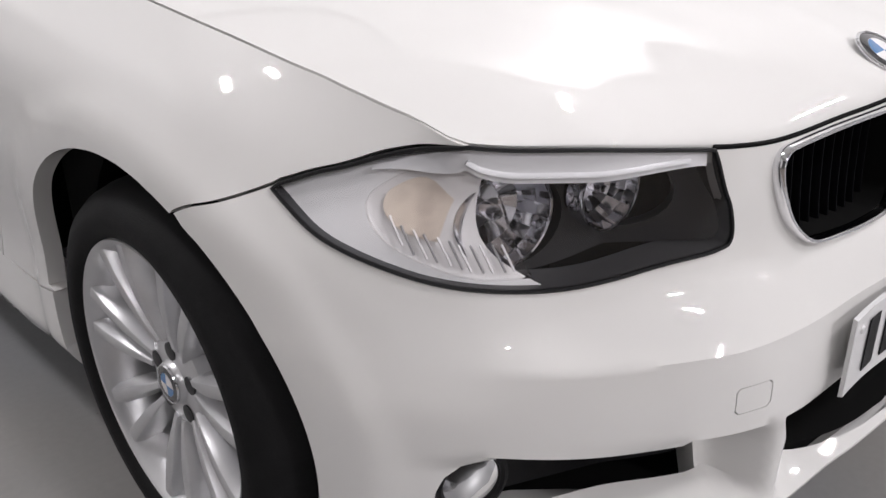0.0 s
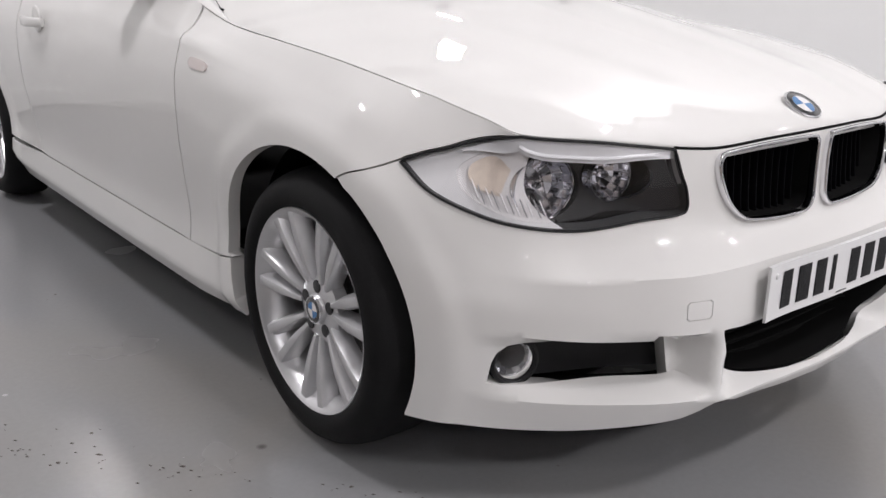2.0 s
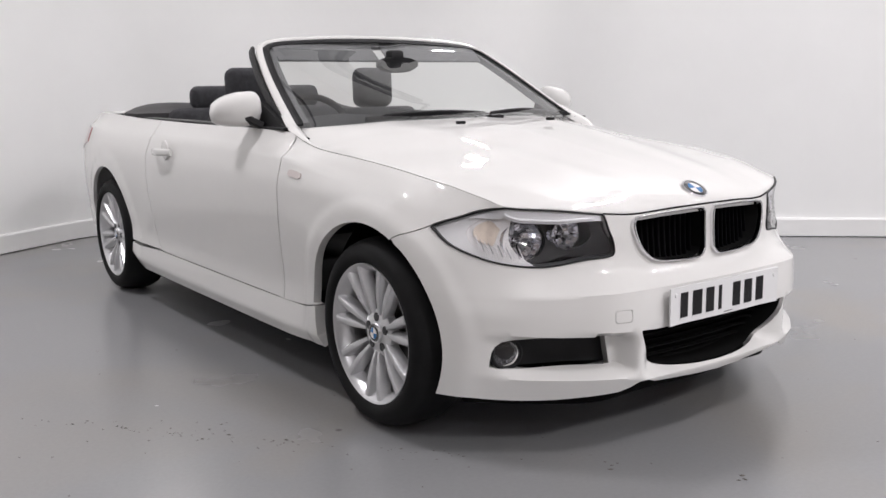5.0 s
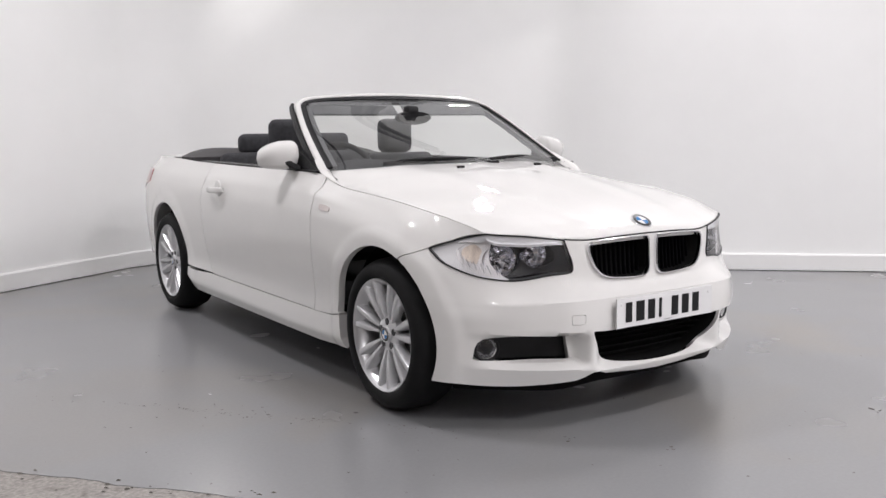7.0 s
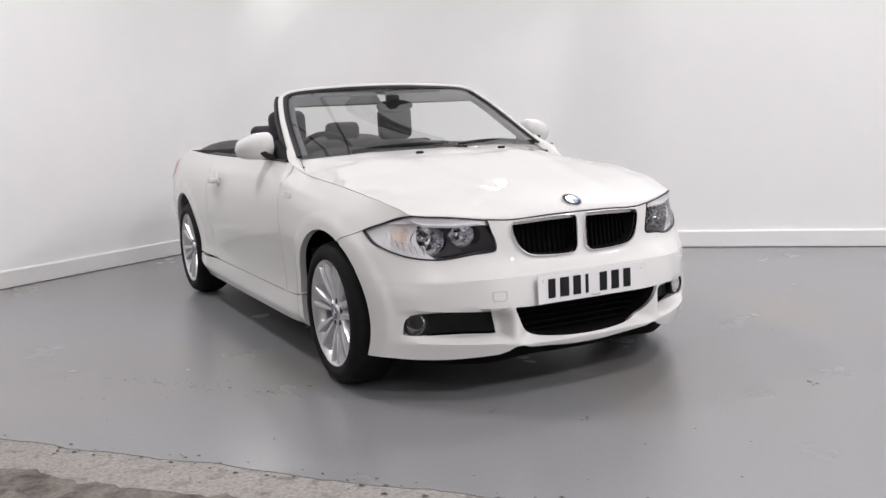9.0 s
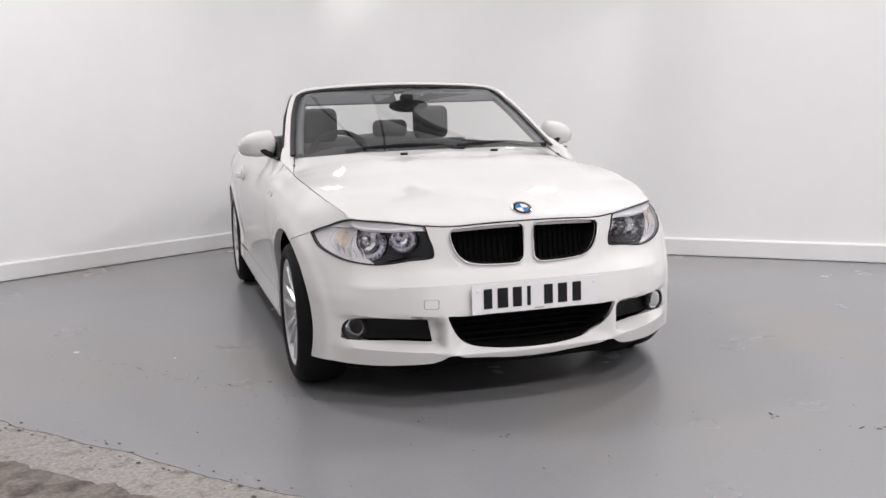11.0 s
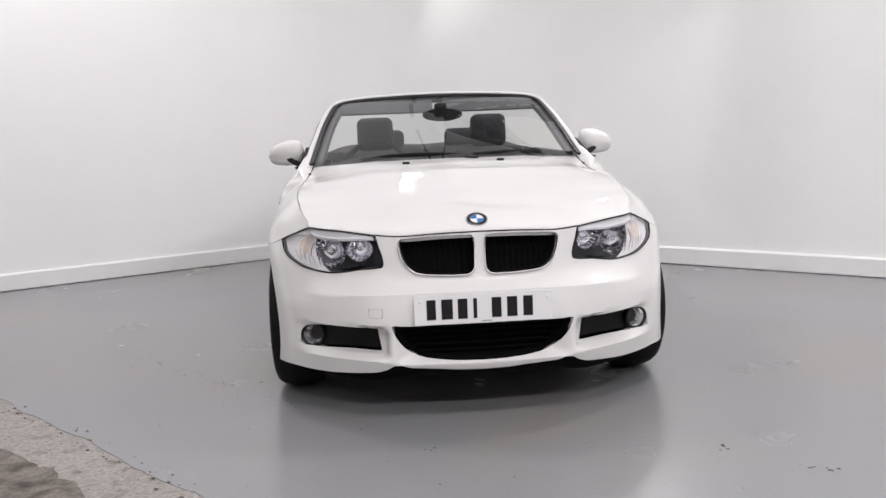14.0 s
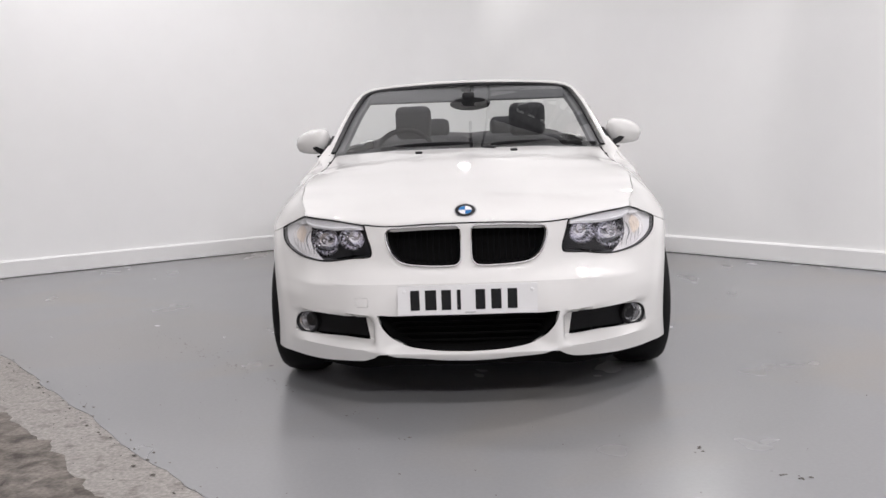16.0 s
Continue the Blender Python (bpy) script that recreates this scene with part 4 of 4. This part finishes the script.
    m = Matrix.Translation((sg * .655, -.468, .320)) @ Matrix.Scale(1.06, 4) @ Vector((sg * .35, -1, 0)).to_track_quat("X", "Z").to_matrix().to_4x4()
    bm = bmesh.new()
    lathe(bm, [(.0, .007), (.02, .0065), (.032, .0045), (.038, .001)], 32, m)
    fg = part("fog_lamp", bm, LENS, bumper, "round clear fog lamp")
    bm = bmesh.new()
    lathe(bm, [(.004, -.035), (.02, -.030), (.034, -.016), (.041, -.002)], 14, m)
    part("fog_reflector", bm, FOGM, fg, sharp=10)
    bm = bmesh.new()
    lathe(bm, [(.036, -.006), (.0375, .004), (.041, .007), (.047, .004), (.049, -.02)], 32, m)
    part("fog_bezel", bm, BLACK, fg)

# ---------------- number plate (its characters as plain bars) ----------------
PLATE_W = material("plate_white", (.78, .78, .78), .25, coat=.6, vary=.01)
bm = bmesh.new()
px = np.linspace(-.26, .26, 27)
ring0 = []
for x in px:
    y = -.774 + .10 * x * x
    ring0.append([bm.verts.new((x, y + dy, z)) for dy, z in ((0, .389), (0, .4995), (.006, .501), (.006, .3875))])
for a, b in zip(ring0, ring0[1:]):
    for j in range(4):
        bm.faces.new((a[j], a[(j + 1) % 4], b[(j + 1) % 4], b[j]))
bm.faces.new(ring0[0])
bm.faces.new(ring0[-1][::-1])
bmesh.ops.recalc_face_normals(bm, faces=bm.faces)
plate = part("number_plate", bm, PLATE_W, car, "white plate with dark bars")
xs = [-.196, -.137, -.079, -.032, .048, .107, .167]
ws = [.034, .042, .036, .014, .036, .038, .036]
for x, w in zip(xs, ws):
    bm = bmesh.new()
    box(bm, x, -.774 + .10 * x * x - .0012, .445, w, .0016, .075)
    part("plate_bar", bm, BLACK, plate, flat=True)
bm = bmesh.new()
box(bm, .01, -.7752, .3965, .040, .0012, .0016)
part("plate_bar", bm, BLACK, plate, flat=True)
for x in (-.235, .24):
    bm = bmesh.new()
    lathe(bm, [(.0, .003), (.005, .0025), (.0065, 0)], 14, Matrix.Translation((x, -.774 + .1 * x * x, .478)) @ pose(0, 0, 0, 0, 0, -90))
    part("plate_screw", bm, PLATE_W, plate)

badge(Matrix.Translation((0, -.640, .7765)) @ pose(0, 0, 0, 31, 0, 0), .041, bonnet, "bonnet_badge")
for sg in (-1, 1):
    bm = bmesh.new()
    box(bm, sg * .226, .303, .9535, .034, .022, .012, .004)
    part("washer_jet", bm, BLACK, bonnet)

# ---------------- windscreen ----------------
PIL = [(.735, .575, .862), (.728, .66, .915), (.712, .74, .960), (.688, .87, 1.035), (.652, 1.04, 1.138), (.606, 1.19, 1.228), (.575, 1.235, 1.256), (.52, 1.258, 1.275), (.40, 1.273, 1.288), (.2, 1.283, 1.298), (0, 1.286, 1.302)]
pil = spline(PIL, 8)
arcs = np.vstack([pil * (-1, 1, 1), pil[::-1][1:]])
bm = bmesh.new()
up = Vector((0, -.45, .89))


def pillar_section(t):
    k = abs(t - .5) * 2                      # 1 at the feet, 0 at the middle of the header
    w = .030 + .012 * smooth(.55, 1, k)
    return round_section(.040, w, .55, 14)


def pillar_side(i):
    x = arcs[i][0]
    return (x * .55, -.45, .80)


sweep(bm, arcs, pillar_section, pillar_side)
bmesh.ops.recalc_face_normals(bm, faces=bm.faces)
screen = part("windscreen_frame", bm, PAINT, car, "white windscreen frame with rounded top corners")
inner = []
for i, p in enumerate(arcs):
    a, b = arcs[max(0, i - 1)], arcs[min(len(arcs) - 1, i + 1)]
    t = Vector(b - a).normalized()
    u = Vector(pillar_side(i))
    u = (u - t * u.dot(t)).normalized()
    w = t.cross(u)
    k = abs(i / (len(arcs) - 1) - .5) * 2
    wid = .5 * (.030 + .012 * smooth(.55, 1, k) + .045 * smooth(.90, 1.0, k)) + .010
    inner.append(Vector(p) - w * (-1) * wid + u * .008)
mid_pt = Vector((0, .95, 1.12))
chk = sum((mid_pt - Vector(p)).length for p in arcs) - sum((mid_pt - q).length for q in inner)
if chk < 0:
    inner = [Vector(p) * 2 - q + Vector((0, 0, 0)) for p, q in zip(arcs, inner)]
bm = bmesh.new()
sweep(bm, inner[12:-12], round_section(.012, .034, .5, 8), lambda i: pillar_side(i + 12))
bmesh.ops.recalc_face_normals(bm, faces=bm.faces)
part("screen_seal", bm, BLACK, screen)
# glass from side to side, bowed forwards
bm = bmesh.new()
half_n = len(inner) // 2
rows = []
for i in range(2, half_n + 1):
    p = inner[i]
    if p.z < .932:
        continue
    xh = abs(p.x)
    bow = .155 - .14 * smooth(.95, 1.29, p.z)
    rows.append([bm.verts.new((xh * u, p.y - bow * (1 - u * u) * min(1, xh / .5), p.z + .02 * (1 - u * u) * min(1, xh / .5) * (1 - smooth(.9, 1.25, p.z)))) for u in np.linspace(-1, 1, 29)])
for a, b in zip(rows, rows[1:]):
    for j in range(28):
        bm.faces.new((a[j], a[j + 1], b[j + 1], b[j]))
bmesh.ops.recalc_face_normals(bm, faces=bm.faces)
pane = part("windscreen_glass", bm, GLASS, screen, "clear slightly green curved windscreen glass")
pane.visible_shadow = False
TRIM = material("grey_interior_trim", (.17, .17, .175), .8, vary=.1, scale=20)
# inner pillar trim and header trim
bm = bmesh.new()
sweep(bm, [q + Vector((-.018 * math.copysign(min(1, abs(q.x) / .4), q.x), .035, -.012)) for q in inner[12:-12]], round_section(.03, .085, .4, 8), lambda i: pillar_side(i + 12))
bmesh.ops.recalc_face_normals(bm, faces=bm.faces)
part("pillar_trim", bm, TRIM, screen)
for sg in (-1, 1):
    bm = bmesh.new()
    box(bm, 0, 0, 0, .52, .012, .115, .005, Matrix.Translation((sg * .285, 1.205, 1.238)) @ pose(0, 0, 0, -50, 0, sg * -3))
    part("sun_visor", bm, TRIM, screen, "grey sun visor folded up")
# smooth feet of the screen pillars between wing and bonnet
FOOT_OUT = spline([(.728, .471, .873), (.732, .521, .883), (.738, .561, .895), (.757, .605, .919), (.763, .640, .934), (.751, .70, .957), (.735, .76, .986)], 6)
FOOT_IN = spline([(.727, .471, .873), (.720, .521, .879), (.712, .565, .890), (.704, .612, .905), (.696, .652, .921), (.690, .70, .944), (.684, .76, .980)], 6)
for sg in (-1, 1):
    bm = bmesh.new()
    strips = []
    for a, b in zip(FOOT_OUT, FOOT_IN):
        wide = np.linalg.norm(a - b)
        strips.append([bm.verts.new((sg * x, y, z)) for x, y, z in [a + (b - a) * u + np.array((.1, -.1, 1)) * wide * .75 * u * (1 - u) for u in np.linspace(0, 1, 9)]])
        low = np.array((-.006, 0, -.02))
        strips[-1] = [bm.verts.new((sg * (a + low)[0], *(a + low)[1:]))] + strips[-1]
    for p, q in zip(strips, strips[1:]):
        for j in range(9):
            bm.faces.new((p[j], p[j + 1], q[j + 1], q[j]))
    bmesh.ops.recalc_face_normals(bm, faces=bm.faces)
    part("pillar_foot", bm, PAINT, screen)
# interior mirror
bm = bmesh.new()
pts = [(math.cos(a) * .115 * (1 if abs(math.cos(a)) < .9 else .98), math.sin(a) * .037) for a in np.linspace(0, 2 * math.pi, 28, endpoint=False)]
f0 = [bm.verts.new((.02 + x, 1.10, 1.185 + z)) for x, z in pts]
f1 = [bm.verts.new((.02 + x * .9, 1.075, 1.187 + z * .85)) for x, z in pts]
bm.faces.new(f0)
bm.faces.new(f1[::-1])
for i in range(28):
    bm.faces.new((f0[i], f1[i], f1[(i + 1) % 28], f0[(i + 1) % 28]))
box(bm, .01, 1.10, 1.225, .07, .06, .05, .015)
bmesh.ops.recalc_face_normals(bm, faces=bm.faces)
part("interior_mirror", bm, BLACK, screen, "dark oval interior mirror")
# wipers
for x0, x1, dz in ((-.44, .10, .0), (.12, .62, .0)):
    bm = bmesh.new()
    path = []
    for t in np.linspace(0, 1, 14):
        x = x0 + (x1 - x0) * t
        path.append((x, .575 + .22 * (x / .7) ** 2 - .03 + .02 * t, .972 - .02 * (x / .7) ** 2 + .012 * math.sin(t * math.pi) + dz))
    sweep(bm, path, round_section(.022, .012, .5, 8), lambda i: (0, -.4, .9))
    path2 = [(x1 - .06 + .10 * t, .55 + .22 * (x1 / .7) ** 2 - .06 * t, .958) for t in np.linspace(0, 1, 4)]
    sweep(bm, path2, round_section(.02, .02, .5, 8), lambda i: (0, 0, 1))
    bmesh.ops.recalc_face_normals(bm, faces=bm.faces)
    part("wiper", bm, BLACK, screen)
bm = bmesh.new()
sweep(bm, [(x, .60 + .17 * (x / .69) ** 2, .938 - .02 * (x / .69) ** 2) for x in np.linspace(-.68, .68, 25)], round_section(.10, .02, .4, 8), lambda i: (0, 1, .1))
bmesh.ops.recalc_face_normals(bm, faces=bm.faces)
part("scuttle_panel", bm, BLACK, screen)

# ---------------- door furniture ----------------
for sg in (-1, 1):
    # door mirror: sections from the inner end to the outer tip
    bm = bmesh.new()
    rings = []
    for u in np.linspace(0, 1, 17):
        keys = (0, .06, .18, .4, .65, .85, .96, 1)
        up = float(pchip(keys, (.030, .066, .080, .079, .068, .050, .029, .004), u))
        down = float(pchip(keys, (.022, .040, .053, .056, .052, .043, .027, .004), u))
        ahead = float(pchip(keys, (.018, .052, .076, .086, .080, .060, .034, .006), u))
        behind = float(pchip(keys, (.020, .030, .034, .036, .036, .034, .024, .005), u))
        cy, cz = .925 + .030 * u, 1.000 - .006 * u
        ring = []
        for a in np.linspace(0, 2 * math.pi, 32, endpoint=False):
            ca, sa = math.cos(a), math.sin(a)
            ey = -(ahead if ca > 0 else behind) * math.copysign(abs(ca) ** (.72 if ca > 0 else .35), ca)
            ez = (up if sa > 0 else down) * math.copysign(abs(sa) ** .72, sa)
            lip = .010 if sa < -.05 and ca > 0 else 0.0
            ring.append(bm.verts.new((sg * (.748 + .190 * u), cy + ey + lip * min(1, up / .05), cz + ez)))
        rings.append(ring)
    for r0, r1 in zip(rings, rings[1:]):
        for j in range(32):
            bm.faces.new((r0[j], r0[(j + 1) % 32], r1[(j + 1) % 32], r1[j]))
    bm.faces.new(rings[0])
    bm.faces.new(rings[-1][::-1])
    bmesh.ops.recalc_face_normals(bm, faces=bm.faces)
    mirror = part("door_mirror", bm, PAINT, car, "white door mirror housing on a black foot")
    bm = bmesh.new()
    sweep(bm, [(sg * .765, .86, .945), (sg * .80, .875, .962), (sg * .83, .895, .985)], round_section(.055, .03, .5, 10), lambda i: (0, 1, 0))
    bmesh.ops.recalc_face_normals(bm, faces=bm.faces)
    part("mirror_foot", bm, BLACK, mirror)
    bm = bmesh.new()
    tri = [(sg * .765, .655, .935), (sg * .762, .99, .942), (sg * .735, .93, 1.035), (sg * .722, .80, .985)]
    tv = [bm.verts.new(p) for p in tri] + [bm.verts.new((p[0] - sg * .02, p[1], p[2])) for p in tri]
    bm.faces.new(tv[:4])
    bm.faces.new(tv[4:][::-1])
    for j in range(4):
        bm.faces.new((tv[j], tv[4 + j], tv[4 + (j + 1) % 4], tv[(j + 1) % 4]))
    bmesh.ops.recalc_face_normals(bm, faces=bm.faces)
    part("mirror_triangle", bm, BLACK, mirror, flat=True)
    bm = bmesh.new()
    sweep(bm, [(sg * .735, .72, .945), (sg * .706, .90, 1.030), (sg * .670, 1.08, 1.138), (sg * .620, 1.24, 1.225), (sg * .600, 1.285, 1.250)], round_section(.035, .018, .5, 8), lambda i: (0, 1, -.4))
    bmesh.ops.recalc_face_normals(bm, faces=bm.faces)
    part("pillar_seal", bm, BLACK, screen)
    # handle
    bm = bmesh.new()
    hp = [(sg * (.872 + .022 * math.sin(math.pi * t) ** .6), 1.60 + .22 * t, .812 - .006 * t) for t in np.linspace(0, 1, 13)]
    sweep(bm, hp, lambda t: round_section(.034 - .01 * abs(t - .5), .016, .6, 12), lambda i: (0, 0, 1))
    bmesh.ops.recalc_face_normals(bm, faces=bm.faces)
    dn = [o for o in car.children if o.name.startswith("door") and "mirror" not in o.name and (o.data.vertices[0].co.x < 0) == (sg < 0)][0]
    h = part("door_handle", bm, PAINT, dn)
    bm = bmesh.new()
    lathe(bm, [(.0, .004), (.03, .0035), (.042, .001), (.045, -.004)], 24, Matrix.Translation((sg * .866, 1.69, .818)) @ pose(0, 0, 0, 0, 0, 0 if sg > 0 else 180))
    part("handle_cup", bm, PAINT, h)
    # side indicator
    ring = [(s_of_y(.455) + .043 * math.copysign(abs(math.cos(a)) ** .6, math.cos(a)), at(s_of_y(.455), .792 + .012 * math.copysign(abs(math.sin(a)) ** .6, math.sin(a)))[1]) for a in np.linspace(0, 2 * math.pi, 24, endpoint=False)]
    if sg < 0:
        ring = mir(ring)
    ind = part("side_indicator", patch(body, ring, step=.012, flange=.006, lift=.0045), material("clear_indicator", (.62, .55, .53), .12, coat=1.0) if "clear_indicator" not in bpy.data.materials else bpy.data.materials["clear_indicator"], car, "small clear side indicator")
    # tail lamp wrapping the rear corner
    tl = [at(foot(.845, 3.08)[0], .80), at(foot(.845, 3.08)[0], .88), at(foot(.74, 3.40)[0], .885), at(foot(.55, 3.55)[0], .88), at(foot(.55, 3.55)[0], .74), at(foot(.74, 3.40)[0], .72)]
    part("tail_lamp", patch(body, tl if sg > 0 else mir(tl), step=.03, flange=.006, lift=.004), material("red_lamp", (.35, .02, .02), .15, coat=1.0) if "red_lamp" not in bpy.data.materials else bpy.data.materials["red_lamp"], car, "red tail lamp")

# ---------------- cabin ----------------
bm = bmesh.new()
box(bm, 0, 1.75, .30, 1.40, 2.3, .05, .01)
box(bm, 0, 2.93, .60, 1.36, .06, .62, .02)
for sg in (-1, 1):
    box(bm, sg * .715, 1.75, .60, .05, 2.3, .62, .015)
part("cabin_tub", bm, VOID, car)
for sg in (-1, 1):
    bm = bmesh.new()
    sweep(bm, [(sg * .745, y, .938 + .012 * (y - .7) / 2) for y in np.linspace(.66, 2.2, 12)], round_section(.012, .07, .5, 8), lambda i: (0, 0, 1))
    bmesh.ops.recalc_face_normals(bm, faces=bm.faces)
    part("door_top_trim", bm, BLACK, car)
bm = bmesh.new()
sweep(bm, [(x, .86 + .05 * (x / .7) ** 2, .885 + (.035 if -.56 < x < -.16 else 0) * math.cos((x + .36) / .2 * math.pi / 2)) for x in np.linspace(-.70, .70, 33)], round_section(.42, .12, .5, 16), lambda i: (0, 1, 0))
bmesh.ops.recalc_face_normals(bm, faces=bm.faces)
part("dashboard", bm, CLOTH, car, "dark soft dashboard")
bm = bmesh.new()
R = .18
tm = Matrix.Translation((-.36, 1.16, .885)) @ pose(0, 0, 0, 66, 0, 0)
ringp = [tm @ Vector((R * math.cos(a), R * math.sin(a), 0)) for a in np.linspace(0, 2 * math.pi, 40, endpoint=False)]
sweep(bm, ringp, round_section(.03, .03, 1, 10), lambda i: tm.to_3x3() @ Vector((0, 0, 1)), closed=True)
box(bm, 0, 0, .01, .17, .14, .05, .02, tm)
for a in (0, 180, 270):
    box(bm, .12, 0, 0, .12, .035, .015, .004, tm @ pose(0, 0, 0, 0, 0, a))
bmesh.ops.recalc_face_normals(bm, faces=bm.faces)
part("steering_wheel", bm, BLACK, car)


def seat(x, y, top, name, width, rest_w, rest_h, lean):
    s = new(name)
    s.parent = car
    s.matrix_basis = pose(x, y, 0)
    tagged(s, "black cloth car seat with headrest")
    bm = bmesh.new()
    box(bm, 0, -.26, .50, width, .52, .16, .05, seg=3)
    part("seat_cushion", bm, CLOTH, s)
    bm = bmesh.new()
    hgt = top - rest_h - .48 + .02
    box(bm, 0, 0, hgt / 2, width * .94, .14, hgt, .055, Matrix.Translation((0, 0, .48)) @ pose(0, 0, 0, -lean, 0, 0), seg=3)
    part("backrest", bm, CLOTH, s)
    bm = bmesh.new()
    dy = math.tan(radians(lean)) * (top - rest_h / 2 - .48)
    box(bm, 0, dy, top - rest_h / 2, rest_w, .10, rest_h, .045, seg=4)
    part("headrest", bm, CLOTH, s)
    return s


seat(-.355, 1.70, 1.190, "driver_seat", .50, .23, .21, 17)
seat(.375, 1.70, 1.190, "passenger_seat", .50, .23, .21, 17)
seat(-.27, 2.44, 1.105, "rear_seat", .56, .25, .13, 12)
seat(.27, 2.44, 1.105, "rear_seat", .56, .25, .13, 12)
# folded roof cover and rear deck
DECK = material("soft_top_cover", (.045, .043, .045), .75, vary=.15, scale=10, bump=.1)
bm = bmesh.new()
rows = []
for y in np.linspace(2.56, 3.02, 12):
    t = (y - 2.56) / .46
    w = .70 - .10 * t ** 3
    rows.append([bm.verts.new((w * u, y + .06 * (1 - u * u) * t, .962 + .075 * smooth(0, .35, t) * (1 - .5 * smooth(.6, 1, t)) * (1 - abs(u) ** 5) * (abs(u) * .6 + .4))) for u in np.linspace(-1, 1, 21)])
for a, b in zip(rows, rows[1:]):
    for j in range(20):
        bm.faces.new((a[j], a[j + 1], b[j + 1], b[j]))
r = bmesh.ops.extrude_edge_only(bm, edges=[e for e in bm.edges if len(e.link_faces) == 1])
for v in [g for g in r["geom"] if isinstance(g, bmesh.types.BMVert)]:
    v.co.z -= .06
bmesh.ops.recalc_face_normals(bm, faces=bm.faces)
part("roof_cover", bm, DECK, car, "dark grey cover over the folded soft top")
bm = bmesh.new()
rows = []
for t in np.linspace(0, 1, 8):
    rows.append([bm.verts.new((u * (.755 - .16 * t ** 2), 2.90 + .57 * t - .22 * t * abs(u) ** 3, .957 + .004 * (1 - u * u))) for u in np.linspace(-1, 1, 17)])
for a, b in zip(rows, rows[1:]):
    for j in range(16):
        bm.faces.new((a[j], a[j + 1], b[j + 1], b[j]))
bmesh.ops.recalc_face_normals(bm, faces=bm.faces)
part("boot_lid", bm, PAINT, car)

# ---------------- the nose's set-back ----------------
def settle(co):
    """The middle of the nose stands a little further back, its upper edge a little lower."""
    ahead = 1 - smooth(-.25, .35, co[:, 1])
    mid = 1 - smooth(.16, .50, np.abs(co[:, 0]))
    co[:, 1] += .038 * mid * (1 - smooth(-.45, .30, co[:, 1]))
    co[:, 2] -= .013 * smooth(.58, .74, co[:, 2]) * ahead
    return co


settled = set()
for ob in car.children_recursive:
    whole = ob if ob.parent == car else ob.parent if ob.parent.parent == car else ob.parent.parent
    if ob.type != "MESH" or whole.type == "EMPTY" or ob.data.name in settled:
        continue
    settled.add(ob.data.name)
    flat_co = np.empty(len(ob.data.vertices) * 3, dtype=np.float32)
    ob.data.vertices.foreach_get("co", flat_co)
    ob.data.vertices.foreach_set("co", settle(flat_co.reshape(-1, 3).astype(float)).astype(np.float32).ravel())
    ob.data.update()

# ---------------- roof steelwork, seen in the windscreen ----------------
def truss(name, a, b, depth, label):
    a, b = Vector(a), Vector(b)
    t = new(name)
    tagged(t, label, "roof truss", kind="structure")
    d = (b - a)
    n = int(d.length / .16)
    for end in (a, b):
        bm = bmesh.new()
        sweep(bm, [end, Vector((end.x, end.y, 4.6))], round_section(.025, .025, 1, 8), lambda i: (1, 0, 0))
        part("hanger", bm, STEEL, t)
    for off in (0, depth):
        bm = bmesh.new()
        sweep(bm, [a + Vector((0, off, 0)), b + Vector((0, off, 0))], round_section(.07, .07, .2, 8), lambda i: (0, 0, 1))
        part("chord", bm, STEEL, t)
    for k in range(n):
        p, q = a + d * (k / n), a + d * ((k + 1) / n)
        if k % 2:
            p, q = p + Vector((0, depth, 0)), q
        else:
            q = q + Vector((0, depth, 0))
        bm = bmesh.new()
        sweep(bm, [p, q], round_section(.03, .03, .2, 8), lambda i: (0, .3, 1))
        part("brace", bm, STEEL, t)
    return t


truss("roof_truss", (.16, 2.08, 2.26), (1.42, 2.08, 2.96), .15, "dark steel lattice brace hung below the roof lining")
bm = bmesh.new()
sweep(bm, [(.05, 1.6, 4.42), (.0, 4.15, 4.42)], round_section(.05, .05, 1, 10), lambda i: (1, 0, 0))
tagged(part("conduit", bm, STEEL), "thin dark conduit under the roof lining", "conduit", kind="structure")


def flood_light(x, y, z, watts, target):
    """A small square floodlight high on the wall."""
    m = look((x, y, z), target)
    bm = bmesh.new()
    box(bm, 0, 0, .03, .20, .15, .05, .01, m)
    ob = part("flood_light", bm, STEEL)
    tagged(ob, "small square floodlight high on the wall", "floodlight", "wall floodlights")
    data = bpy.data.lights.new("flood_lamp", "AREA")
    data.shape, data.size, data.size_y, data.energy, data.color = "RECTANGLE", .16, .11, watts, (1, .97, .96)
    lamp_ob = new("flood_lamp", data)
    lamp_ob.matrix_world = m


flood_light(1.66, 2.52, 2.42, 8, (.3, .3, .9))
flood_light(-.08, 4.25, 2.66, 6, (.0, .0, .9))
